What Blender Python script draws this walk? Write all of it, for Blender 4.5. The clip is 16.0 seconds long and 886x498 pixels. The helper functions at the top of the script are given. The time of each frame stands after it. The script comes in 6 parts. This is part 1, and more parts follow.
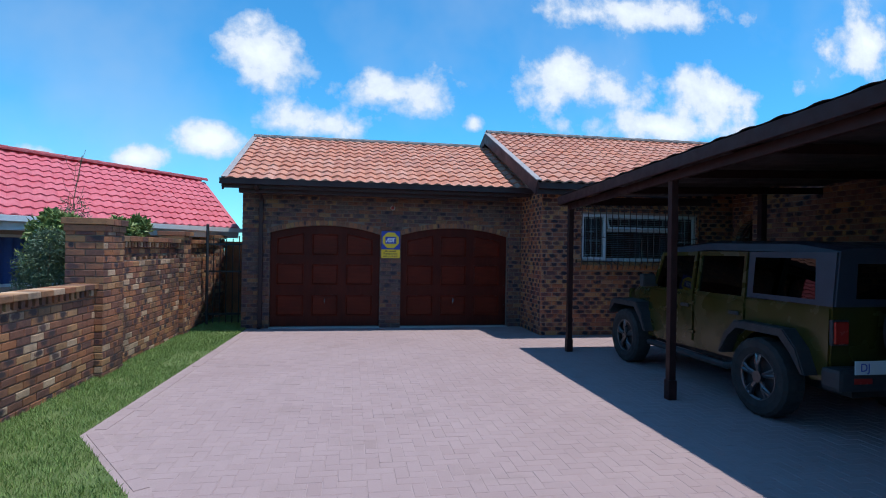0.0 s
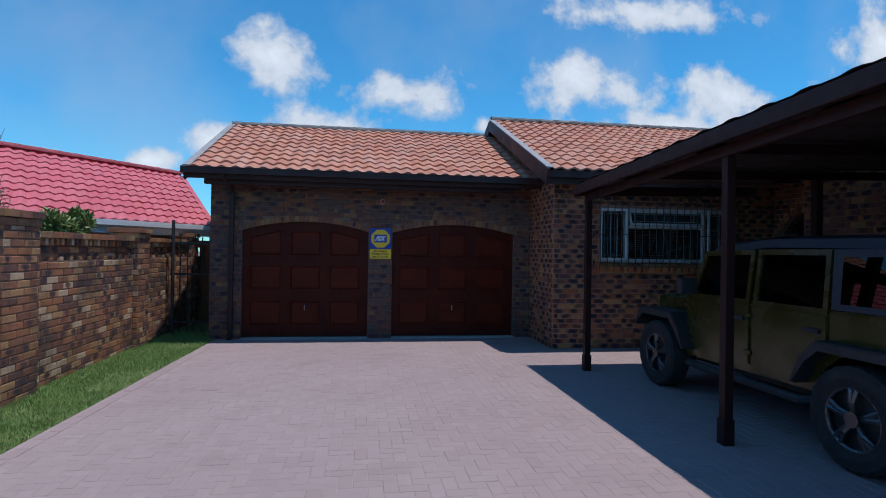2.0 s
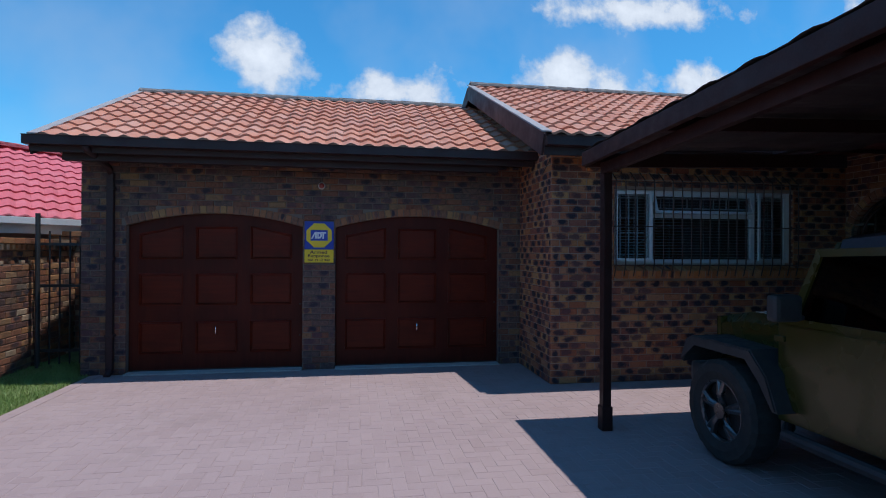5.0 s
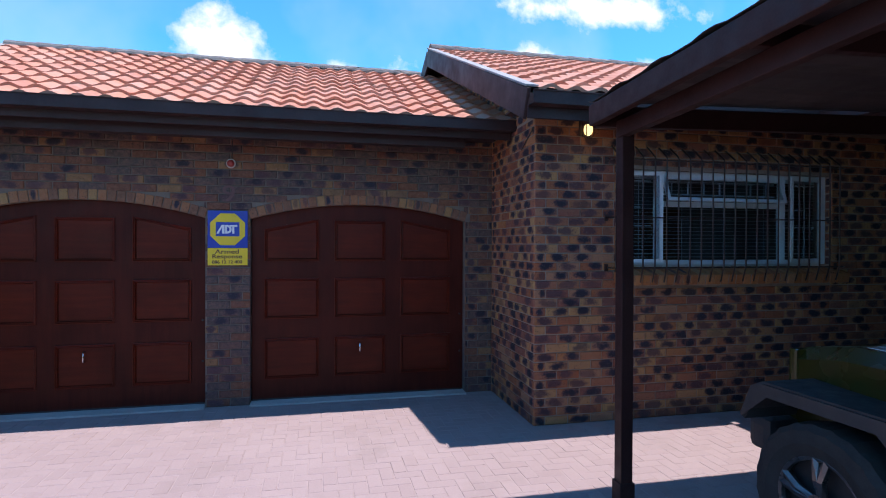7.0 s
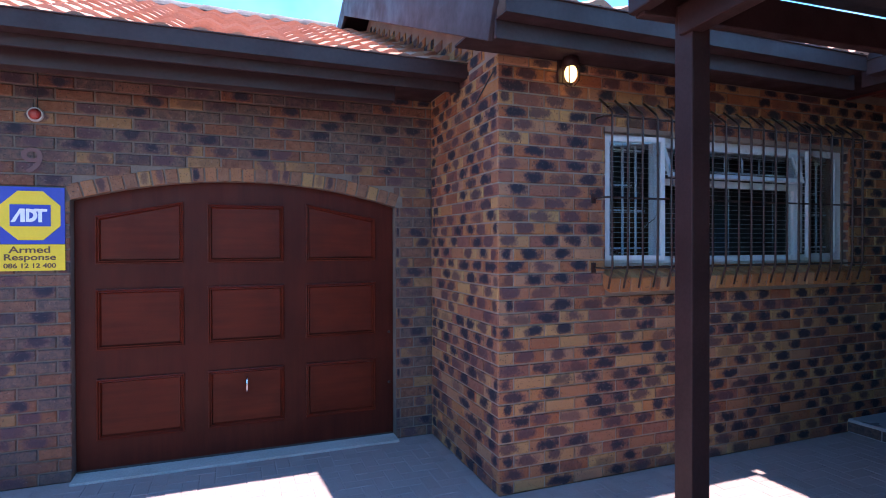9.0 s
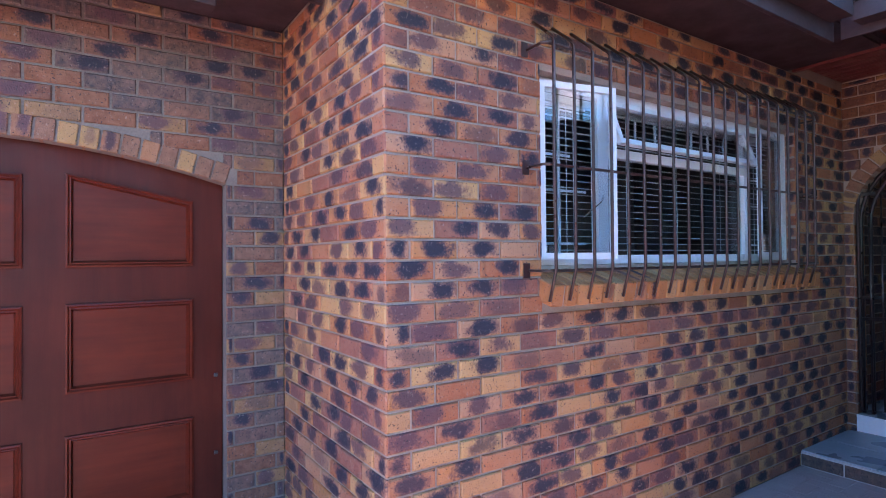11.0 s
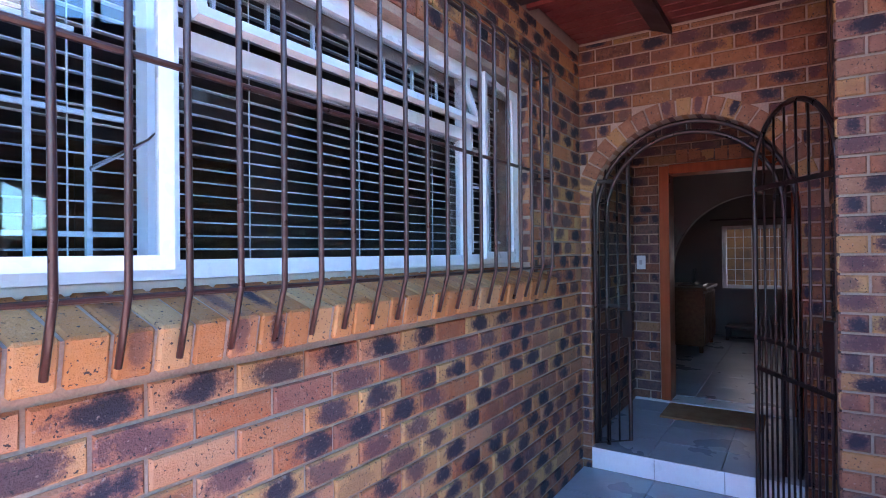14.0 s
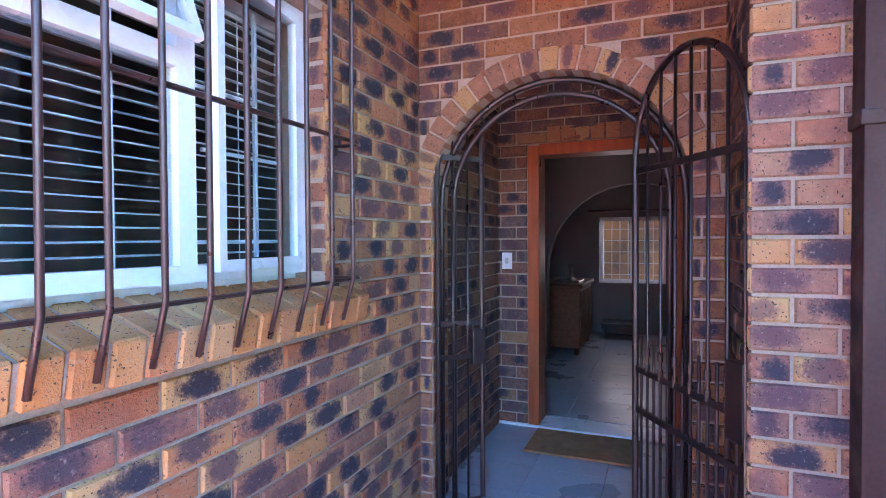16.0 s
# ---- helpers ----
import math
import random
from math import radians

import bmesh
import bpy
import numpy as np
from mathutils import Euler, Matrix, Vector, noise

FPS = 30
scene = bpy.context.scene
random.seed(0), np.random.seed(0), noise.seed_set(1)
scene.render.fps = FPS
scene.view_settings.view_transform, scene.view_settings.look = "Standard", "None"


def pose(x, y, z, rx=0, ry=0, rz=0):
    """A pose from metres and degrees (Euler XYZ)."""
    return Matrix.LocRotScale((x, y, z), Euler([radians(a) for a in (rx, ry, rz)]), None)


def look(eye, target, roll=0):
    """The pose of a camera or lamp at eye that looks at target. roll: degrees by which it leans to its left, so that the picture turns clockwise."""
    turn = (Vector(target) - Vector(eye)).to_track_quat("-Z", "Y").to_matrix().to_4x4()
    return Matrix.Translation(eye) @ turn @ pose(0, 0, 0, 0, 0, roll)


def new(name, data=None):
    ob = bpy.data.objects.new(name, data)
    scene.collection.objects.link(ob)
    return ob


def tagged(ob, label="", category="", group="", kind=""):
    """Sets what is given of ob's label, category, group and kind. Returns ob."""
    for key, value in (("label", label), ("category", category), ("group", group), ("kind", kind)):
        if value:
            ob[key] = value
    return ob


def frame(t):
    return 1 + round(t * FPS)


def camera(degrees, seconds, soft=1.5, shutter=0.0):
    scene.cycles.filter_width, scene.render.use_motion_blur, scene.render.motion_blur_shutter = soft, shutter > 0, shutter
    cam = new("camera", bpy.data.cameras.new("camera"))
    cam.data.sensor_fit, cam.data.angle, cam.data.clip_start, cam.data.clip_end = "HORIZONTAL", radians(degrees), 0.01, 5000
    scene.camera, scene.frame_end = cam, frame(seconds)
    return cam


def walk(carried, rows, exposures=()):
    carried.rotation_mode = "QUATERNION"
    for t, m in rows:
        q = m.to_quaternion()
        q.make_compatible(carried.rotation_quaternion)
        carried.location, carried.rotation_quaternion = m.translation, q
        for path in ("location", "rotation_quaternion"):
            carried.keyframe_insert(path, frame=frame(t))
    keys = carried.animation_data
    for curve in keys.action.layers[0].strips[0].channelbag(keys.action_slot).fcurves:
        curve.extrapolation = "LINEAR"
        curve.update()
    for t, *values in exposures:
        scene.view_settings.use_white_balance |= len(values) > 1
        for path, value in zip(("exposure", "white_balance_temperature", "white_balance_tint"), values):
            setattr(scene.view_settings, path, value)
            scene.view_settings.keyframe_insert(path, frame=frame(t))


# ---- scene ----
cam = camera(78.1, 16.0, soft=1.0)
PATH = [
    (0, (-0.445, 0.158, 1.642), (-0.113, 2.13, 1.647), 0.9),
    (0.5, (-0.325, 0.462, 1.677), (-0.012, 2.437, 1.677), 1.0),
    (1, (-0.206, 0.795, 1.651), (0.099, 2.772, 1.656), 0.9),
    (1.5, (-0.103, 1.175, 1.637), (0.201, 3.152, 1.643), 0.9),
    (2, (0.029, 1.548, 1.608), (0.325, 3.526, 1.619), 0.9),
    (2.5, (0.202, 1.923, 1.606), (0.498, 3.901, 1.618), 0.7),
    (3, (0.373, 2.333, 1.608), (0.667, 4.312, 1.622), 0.7),
    (3.5, (0.518, 2.741, 1.598), (0.816, 4.718, 1.611), 0.6),
    (4, (0.636, 3.165, 1.602), (0.941, 5.141, 1.615), 0.5),
    (6.5, (1.161, 5.283, 1.686), (1.564, 7.242, 1.675), 0.2),
    (7, (1.283, 5.694, 1.678), (1.732, 7.643, 1.665), 0.2),
    (7.5, (1.395, 6.095, 1.675), (1.893, 8.032, 1.658), -0.0),
    (8, (1.467, 6.487, 1.666), (2.031, 8.406, 1.649), -0.0),
    (8.5, (1.591, 6.872, 1.669), (2.213, 8.773, 1.646), -0.1),
    (8.7, (1.621, 7.038, 1.659), (2.276, 8.927, 1.636), -0.1),
    (10.8, (2.161, 8.455, 1.521), (3.233, 10.143, 1.57), -0.8),
    (11, (2.263, 8.549, 1.536), (3.367, 10.216, 1.566), -0.5),
    (11.5, (2.508, 8.752, 1.541), (3.742, 10.326, 1.553), -0.3),
    (12, (2.779, 8.903, 1.541), (4.151, 10.358, 1.547), -0.4),
    (12.5, (3.056, 9.021, 1.547), (4.531, 10.371, 1.554), -0.4),
    (13, (3.328, 9.14, 1.543), (4.885, 10.395, 1.552), -0.5),
    (13.5, (3.621, 9.215, 1.567), (5.242, 10.386, 1.574), -0.7),
    (14, (3.867, 9.224, 1.552), (5.543, 10.316, 1.564), -0.6),
    (14.5, (4.118, 9.241, 1.569), (5.869, 10.207, 1.567), -0.6),
    (15, (4.394, 9.266, 1.583), (6.217, 10.087, 1.579), -0.5),
    (15.5, (4.69, 9.286, 1.599), (6.54, 10.047, 1.578), -0.3),
    (16, (4.96, 9.312, 1.61), (6.812, 10.067, 1.572), -0.3),
]
EXPOSURES = [(0.0, 0.1, 6000, 8), (2.0, -0.27, 6000, 8), (4.0, -0.29, 6000, 8), (6.5, 0.48, 6150, 12), (7.0, 0.7, 6200, 14), (8.0, 1.28, 6500, 20), (9.5, 2.05, 6700, 25), (11.0, 3.08, 7100, 32), (12.0, 3.42, 7100, 32), (13.0, 3.65, 7100, 33), (14.0, 3.92, 7100, 34), (15.0, 4.35, 7100, 36), (16.0, 4.95, 7100, 37)]
walk(cam, [(t, look(eye, target, roll)) for t, eye, target, roll in PATH], EXPOSURES)

# ---------------------------------------------------------------- light
SUN_TO = Vector((0.21, -0.115, 1.0)).normalized()
world = bpy.data.worlds.new("sky")
scene.world = world
world.use_nodes = True
wt = world.node_tree
wt.nodes.clear()


def wn(kind, **kw):
    n = wt.nodes.new(kind)
    for k, v in kw.items():
        if k == "op":
            n.operation = v
        elif k == "ins":
            for i, val in v.items():
                n.inputs[i].default_value = val
    return n


def wmath(op, a, b=None, clamp=False):
    n = wt.nodes.new("ShaderNodeMath")
    n.operation, n.use_clamp = op, clamp
    for i, v in enumerate((a, b)):
        if v is None:
            continue
        if isinstance(v, (int, float)):
            n.inputs[i].default_value = v
        else:
            wt.links.new(v, n.inputs[i])
    return n.outputs[0]


sky = wt.nodes.new("ShaderNodeTexSky")
sky.sky_type, sky.sun_disc = "NISHITA", False
sky.sun_elevation = math.asin(SUN_TO.z)
sky.sun_rotation = math.atan2(SUN_TO.x, SUN_TO.y)
sky.air_density, sky.dust_density, sky.ozone_density = 1.0, 0.05, 2.5
SKY = 0.1
coord = wt.nodes.new("ShaderNodeTexCoord")
sep = wt.nodes.new("ShaderNodeSeparateXYZ")
wt.links.new(coord.outputs["Generated"], sep.inputs[0])
ahead = wmath("MAXIMUM", wmath("ABSOLUTE", sep.outputs[1]), 0.05)
px, pz = wmath("DIVIDE", sep.outputs[0], ahead), wmath("DIVIDE", sep.outputs[2], ahead)
flat = wt.nodes.new("ShaderNodeCombineXYZ")
wt.links.new(px, flat.inputs[0]), wt.links.new(pz, flat.inputs[1])
puff = wt.nodes.new("ShaderNodeTexNoise")
puff.inputs["Scale"].default_value, puff.inputs["Detail"].default_value, puff.inputs["Roughness"].default_value = 9.0, 7.0, 0.6
wt.links.new(flat.outputs[0], puff.inputs["Vector"])
# cumulus clouds: centre and half size, as slopes against straight ahead
CLOUDS = [(-0.156, 0.339, 0.088, 0.057), (0.076, 0.287, 0.109, 0.041), (-0.065, 0.227, 0.114, 0.036), (-0.241, 0.185, 0.062, 0.033),
          (0.414, 0.324, 0.124, 0.067), (0.69, 0.325, 0.145, 0.067), (0.565, 0.474, 0.181, 0.041), (1.073, 0.464, 0.103, 0.078),
          (-0.363, 0.148, 0.057, 0.023), (0.58, 0.251, 0.197, 0.036), (-0.51, 0.137, 0.062, 0.023), (0.223, 0.241, 0.021, 0.019)]
nearest = None
for cx, cz, sx, sz in CLOUDS:
    a = wmath("DIVIDE", wmath("SUBTRACT", px, cx), sx * 1.12)
    b = wmath("DIVIDE", wmath("SUBTRACT", pz, cz), sz * 1.1)
    d2 = wmath("SQRT", wmath("ADD", wmath("MULTIPLY", a, a), wmath("MULTIPLY", b, b)))
    nearest = d2 if nearest is None else wmath("MINIMUM", nearest, d2)
edge = wmath("SUBTRACT", wmath("ADD", 1.0, wmath("MULTIPLY", wmath("SUBTRACT", puff.outputs[0], 0.5), 3.4)), nearest)
mask = wmath("MULTIPLY", wmath("MULTIPLY", edge, 1.6, clamp=True), 0.93)
wisp = wt.nodes.new("ShaderNodeTexNoise")
wisp.inputs["Scale"].default_value, wisp.inputs["Detail"].default_value = 2.2, 5.0
wt.links.new(flat.outputs[0], wisp.inputs["Vector"])
haze = wmath("MULTIPLY", wmath("SUBTRACT", wisp.outputs[0], 0.47, clamp=True), 1.5, clamp=True)
cover = wmath("MAXIMUM", mask, haze)
mix = wt.nodes.new("ShaderNodeMix")
mix.data_type = "RGBA"
tone = wt.nodes.new("ShaderNodeMix")
tone.data_type = "RGBA"
tone.inputs[6].default_value, tone.inputs[7].default_value = (5.6, 6.1, 7.0, 1), (10.0, 10.2, 10.6, 1)
wt.links.new(wmath("MULTIPLY", edge, 0.8, clamp=True), tone.inputs[0])
wt.links.new(cover, mix.inputs[0])
tint = wt.nodes.new("ShaderNodeMix")
tint.data_type, tint.blend_type = "RGBA", "MULTIPLY"
tint.inputs[0].default_value, tint.inputs[7].default_value = 1.0, (0.54, 1.42, 1.76, 1)
wt.links.new(sky.outputs[0], tint.inputs[6])
wt.links.new(tint.outputs[2], mix.inputs[6])
wt.links.new(tone.outputs[2], mix.inputs[7])
back = wt.nodes.new("ShaderNodeBackground")
back.inputs[1].default_value = SKY
wt.links.new(mix.outputs[2], back.inputs[0])
wout = wt.nodes.new("ShaderNodeOutputWorld")
wt.links.new(back.outputs[0], wout.inputs[0])

sun_lamp = new("sun", bpy.data.lights.new("sun", "SUN"))
sun_lamp.data.energy, sun_lamp.data.angle, sun_lamp.data.color = 4.2, radians(0.53), (1.0, 0.95, 0.88)
sun_lamp.matrix_basis = look(SUN_TO * 40, (0, 0, 0))

# ---------------------------------------------------------------- materials


class Nodes:
    """A node material under construction."""

    def __init__(self, name, rough=0.7, metal=0.0, spec=0.5):
        self.m = bpy.data.materials.new(name)
        self.m.use_nodes = True
        self.t = self.m.node_tree
        self.b = self.t.nodes["Principled BSDF"]
        self.b.inputs["Roughness"].default_value = rough
        self.b.inputs["Metallic"].default_value = metal
        self.b.inputs["Specular IOR Level"].default_value = spec
        self.pos = self.t.nodes.new("ShaderNodeNewGeometry").outputs["Position"]

    def put(self, v, sock):
        if isinstance(v, (int, float)):
            sock.default_value = v
        elif isinstance(v, tuple):
            sock.default_value = (*v, 1) if len(v) == 3 and sock.type == "RGBA" else v
        else:
            self.t.links.new(v, sock)

    def math(self, op, a, b=0.0, clamp=False):
        n = self.t.nodes.new("ShaderNodeMath")
        n.operation, n.use_clamp = op, clamp
        self.put(a, n.inputs[0]), self.put(b, n.inputs[1])
        return n.outputs[0]

    def noise(self, scale, detail=4.0, rough=0.55, vec=None, stretch=None):
        n = self.t.nodes.new("ShaderNodeTexNoise")
        n.inputs["Scale"].default_value, n.inputs["Detail"].default_value, n.inputs["Roughness"].default_value = scale, detail, rough
        v = vec or self.pos
        if stretch:
            mp = self.t.nodes.new("ShaderNodeMapping")
            mp.inputs["Scale"].default_value = stretch
            self.put(v, mp.inputs[0])
            v = mp.outputs[0]
        self.put(v, n.inputs["Vector"])
        return n.outputs[0]

    def ramp(self, fac, stops, ease="LINEAR"):
        n = self.t.nodes.new("ShaderNodeValToRGB")
        n.color_ramp.interpolation = ease
        el = n.color_ramp.elements
        while len(el) < len(stops):
            el.new(0.5)
        for e, (p, c) in zip(el, stops):
            e.position, e.color = p, ((c, c, c, 1) if isinstance(c, (int, float)) else (*c, 1))
        self.put(fac, n.inputs[0])
        return n.outputs[0]

    def mix(self, fac, a, b, blend="MIX"):
        n = self.t.nodes.new("ShaderNodeMix")
        n.data_type, n.blend_type = "RGBA", blend
        self.put(fac, n.inputs[0]), self.put(a, n.inputs[6]), self.put(b, n.inputs[7])
        return n.outputs[2]

    def bump(self, height, strength=0.4, dist=0.004):
        n = self.t.nodes.new("ShaderNodeBump")
        n.inputs["Strength"].default_value, n.inputs["Distance"].default_value = strength, dist
        self.put(height, n.inputs["Height"])
        self.put(n.outputs[0], self.b.inputs["Normal"])

    def col(self, c):
        self.put(c, self.b.inputs["Base Color"])
        return self.m

    def lot(self, island):
        """A number of its own for each piece."""
        if island:
            return self.t.nodes.new("ShaderNodeNewGeometry").outputs["Random Per Island"]
        return self.t.nodes.new("ShaderNodeObjectInfo").outputs["Random"]


def worn(name, a, b, scale=3.0, rough=0.6, metal=0.0, grain=60.0, relief=0.2, spec=0.5, fine=0.25):
    """Two tones in large stains, with a fine grain."""
    n = Nodes(name, rough, metal, spec)
    big = n.ramp(n.noise(scale, 5), [(0.35, 0.0), (0.65, 1.0)])
    c = n.mix(big, a, b)
    g = n.noise(grain, 3)
    c = n.mix(fine, c, n.ramp(g, [(0.3, tuple(v * 0.55 for v in a)), (0.7, tuple(min(1, v * 1.3) for v in b))]))
    n.put(n.ramp(n.noise(scale * 2.3, 3), [(0.3, max(0.02, rough - 0.12)), (0.7, min(1, rough + 0.12))]), n.b.inputs["Roughness"])
    n.bump(g, relief, 0.003)
    return n.col(c)


def brick_mat(name, island, tones, flash, blotch=(0.02, 0.021, 0.034), old=0.0):
    """Fired clay: each brick its own tone, many with a dark flashed heart, all speckled with iron spots."""
    n = Nodes(name, 0.82, 0, 0.3)
    r = n.lot(island)
    step = 1.0 / len(tones)
    base = n.ramp(r, [(i * step, c) for i, c in enumerate(tones)], "CONSTANT")
    r2, r3 = n.math("FRACT", n.math("MULTIPLY", r, 37.7)), n.math("FRACT", n.math("MULTIPLY", r, 91.3))
    uv = n.t.nodes.new("ShaderNodeUVMap").outputs[0]
    s = n.t.nodes.new("ShaderNodeSeparateXYZ")
    n.put(uv, s.inputs[0])
    du = n.math("MULTIPLY", n.math("SUBTRACT", s.outputs[0], n.math("ADD", 0.3, n.math("MULTIPLY", r3, 0.4))), n.math("ADD", 1.65, n.math("MULTIPLY", r2, 1.0)))
    dv = n.math("MULTIPLY", n.math("SUBTRACT", s.outputs[1], n.math("ADD", 0.38, n.math("MULTIPLY", r2, 0.26))), 1.45)
    dist = n.math("SQRT", n.math("ADD", n.math("MULTIPLY", du, du), n.math("MULTIPLY", dv, dv)))
    wob = n.math("ADD", n.math("MULTIPLY", n.math("SUBTRACT", n.noise(17, 3, 0.5), 0.5), 1.3), n.math("MULTIPLY", n.math("SUBTRACT", n.noise(95, 5, 0.75), 0.5), 1.1))
    far = n.math("ADD", dist, wob)
    has = n.ramp(r2, [(max(0.0, 1 - flash - 0.1), 0.0), (min(1.0, 1.06 - flash), 1.0)])
    mott = n.noise(26, 6, 0.65)
    c = n.mix(n.ramp(mott, [(0.35, 0.0), (0.7, 0.6)]), base, n.mix(0.5, base, (0.42, 0.21, 0.13)))
    # a wide mauve halo, and within it the blue-black heart of the stronger fired ones
    halo = n.math("MULTIPLY", n.ramp(far, [(0.55, 0.85), (1.15, 0.0)]), has)
    c = n.mix(halo, c, (0.105, 0.048, 0.058))
    core = n.math("MULTIPLY", n.ramp(far, [(0.4, 0.97), (0.86, 0.0)]), n.math("MULTIPLY", has, n.ramp(r3, [(0.3, 0.25), (0.5, 1.0)])))
    c = n.mix(core, c, blotch)
    spots = n.ramp(n.noise(115, 2, 0.5), [(0.645, 0.0), (0.675, 0.95)])
    c = n.mix(spots, c, (0.03, 0.025, 0.03))
    pale = n.ramp(n.noise(70, 3, 0.6), [(0.62, 0.0), (0.74, 0.45)])
    c = n.mix(pale, c, (0.36, 0.27, 0.23))
    if old:
        c = n.mix(n.ramp(n.noise(1.6, 5, 0.6), [(0.45, 0.0), (0.68, old)]), c, (0.05, 0.045, 0.045))
    n.bump(n.math("ADD", n.noise(55, 6, 0.7), n.math("MULTIPLY", n.noise(180, 2), 0.4)), 1.0, 0.006)
    return n.col(c)


FACE = [(0.411, 0.158, 0.0596), (0.343, 0.124, 0.065), (0.429, 0.206, 0.0879), (0.249, 0.0836, 0.0573), (0.395, 0.18, 0.099), (0.318, 0.0968, 0.042), (0.447, 0.238, 0.0955), (0.369, 0.137, 0.065)]
# slate, orange and tan bricks, lowered further to carry the eave's shade
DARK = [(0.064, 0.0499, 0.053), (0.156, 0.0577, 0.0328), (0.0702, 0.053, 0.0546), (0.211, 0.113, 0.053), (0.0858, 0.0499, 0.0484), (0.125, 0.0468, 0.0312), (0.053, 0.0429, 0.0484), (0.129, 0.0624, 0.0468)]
# face-brick tones darkened to put the porch's shade into the colour
ENTRY_SHADED = [(0.197, 0.0814, 0.0312), (0.146, 0.0588, 0.0326), (0.24, 0.126, 0.046), (0.103, 0.0471, 0.0333), (0.197, 0.0905, 0.0445), (0.158, 0.0561, 0.0252), (0.266, 0.15, 0.0519), (0.172, 0.0679, 0.0333)]
# mauve and tan pier mix, lowered further to carry the carport's shade
PIER = [(0.185, 0.0756, 0.053), (0.156, 0.0786, 0.0641), (0.301, 0.151, 0.0641), (0.18, 0.0907, 0.0718), (0.233, 0.0958, 0.0564), (0.136, 0.0706, 0.0599), (0.204, 0.106, 0.0701), (0.34, 0.202, 0.0855)]
YARD = [(0.36, 0.14, 0.06), (0.42, 0.2, 0.085), (0.23, 0.09, 0.055), (0.46, 0.25, 0.115), (0.29, 0.12, 0.065), (0.15, 0.068, 0.055), (0.37, 0.145, 0.075), (0.6, 0.41, 0.26)]
brick_face = [brick_mat("face_brick", k, FACE, 0.8) for k in (False, True)]
brick_pier = [brick_mat("pier_brick", k, PIER, 0.68) for k in (False, True)]
brick_entry_shaded = [brick_mat("shaded_entrance_brick", k, ENTRY_SHADED, 0.65) for k in (False, True)]
brick_dark = [brick_mat("shaded_garage_brick", k, DARK, 0.5) for k in (False, True)]
brick_yard = [brick_mat("yard_brick", k, YARD, 0.25, (0.06, 0.045, 0.045), 0.75) for k in (False, True)]
brick_sill = [brick_mat("sill_brick", k, [(0.43, 0.16, 0.051), (0.468, 0.196, 0.0723), (0.374, 0.131, 0.0442), (0.439, 0.224, 0.102), (0.393, 0.15, 0.0638)], 0.08) for k in (False, True)]
brick_arch = [brick_mat("arch_brick", k, [(0.27, 0.117, 0.057), (0.2, 0.0901, 0.0522), (0.3, 0.17, 0.0712), (0.165, 0.0795, 0.0522)], 0.15) for k in (False, True)]
mortar = worn("mortar", (0.255, 0.178, 0.14), (0.355, 0.265, 0.215), 4, 0.95, grain=120, relief=0.5)
mortar_pale = worn("pale_mortar", (0.188, 0.154, 0.124), (0.257, 0.213, 0.174), 4, 0.95, grain=120, relief=0.5)
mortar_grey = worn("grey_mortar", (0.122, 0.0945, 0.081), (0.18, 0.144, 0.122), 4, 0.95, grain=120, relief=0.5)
mortar_old = worn("old_mortar", (0.15, 0.1, 0.075), (0.22, 0.16, 0.12), 3, 0.95, grain=120, relief=0.5)


def paver_mat(island):
    n = Nodes("paver", 0.85, 0, 0.3)
    r = n.lot(island)
    c = n.ramp(r, [(0, (0.31, 0.225, 0.225)), (0.3, (0.34, 0.25, 0.25)), (0.6, (0.285, 0.205, 0.205)), (0.8, (0.36, 0.265, 0.26)), (0.93, (0.26, 0.18, 0.175))], "CONSTANT")
    c = n.mix(0.72, c, (0.32, 0.235, 0.235))
    c = n.mix(n.ramp(n.noise(0.55, 5), [(0.4, 0.0), (0.7, 0.4)]), c, (0.39, 0.3, 0.3))
    c = n.mix(n.ramp(n.noise(1.4, 6, 0.65), [(0.55, 0.0), (0.75, 0.5)]), c, (0.22, 0.165, 0.155))
    c = n.mix(n.ramp(n.noise(90, 3), [(0.4, 0.0), (0.75, 0.3)]), c, (0.2, 0.15, 0.14))
    n.bump(n.noise(110, 4), 0.35, 0.003)
    return n.col(c)


paver = [paver_mat(False), paver_mat(True)]
joint_sand = worn("joint_sand", (0.28, 0.205, 0.2), (0.36, 0.27, 0.265), 2, 0.95, grain=150, relief=0.4)


def tile_mat(name, island, tones, lichen):
    n = Nodes(name, 0.7, 0, 0.4)
    r = n.lot(island)
    c = n.ramp(r, [(i / len(tones), t) for i, t in enumerate(tones)], "CONSTANT")
    c = n.mix(0.45, c, tones[0])
    c = n.mix(n.ramp(n.noise(2.2, 6, 0.65), [(0.45, 0.0), (0.7, 0.55)]), c, lichen)
    c = n.mix(n.ramp(n.noise(45, 4), [(0.5, 0.0), (0.8, 0.4)]), c, tuple(v * 0.5 for v in tones[0]))
    n.bump(n.noise(90, 3), 0.3, 0.003)
    return n.col(c)


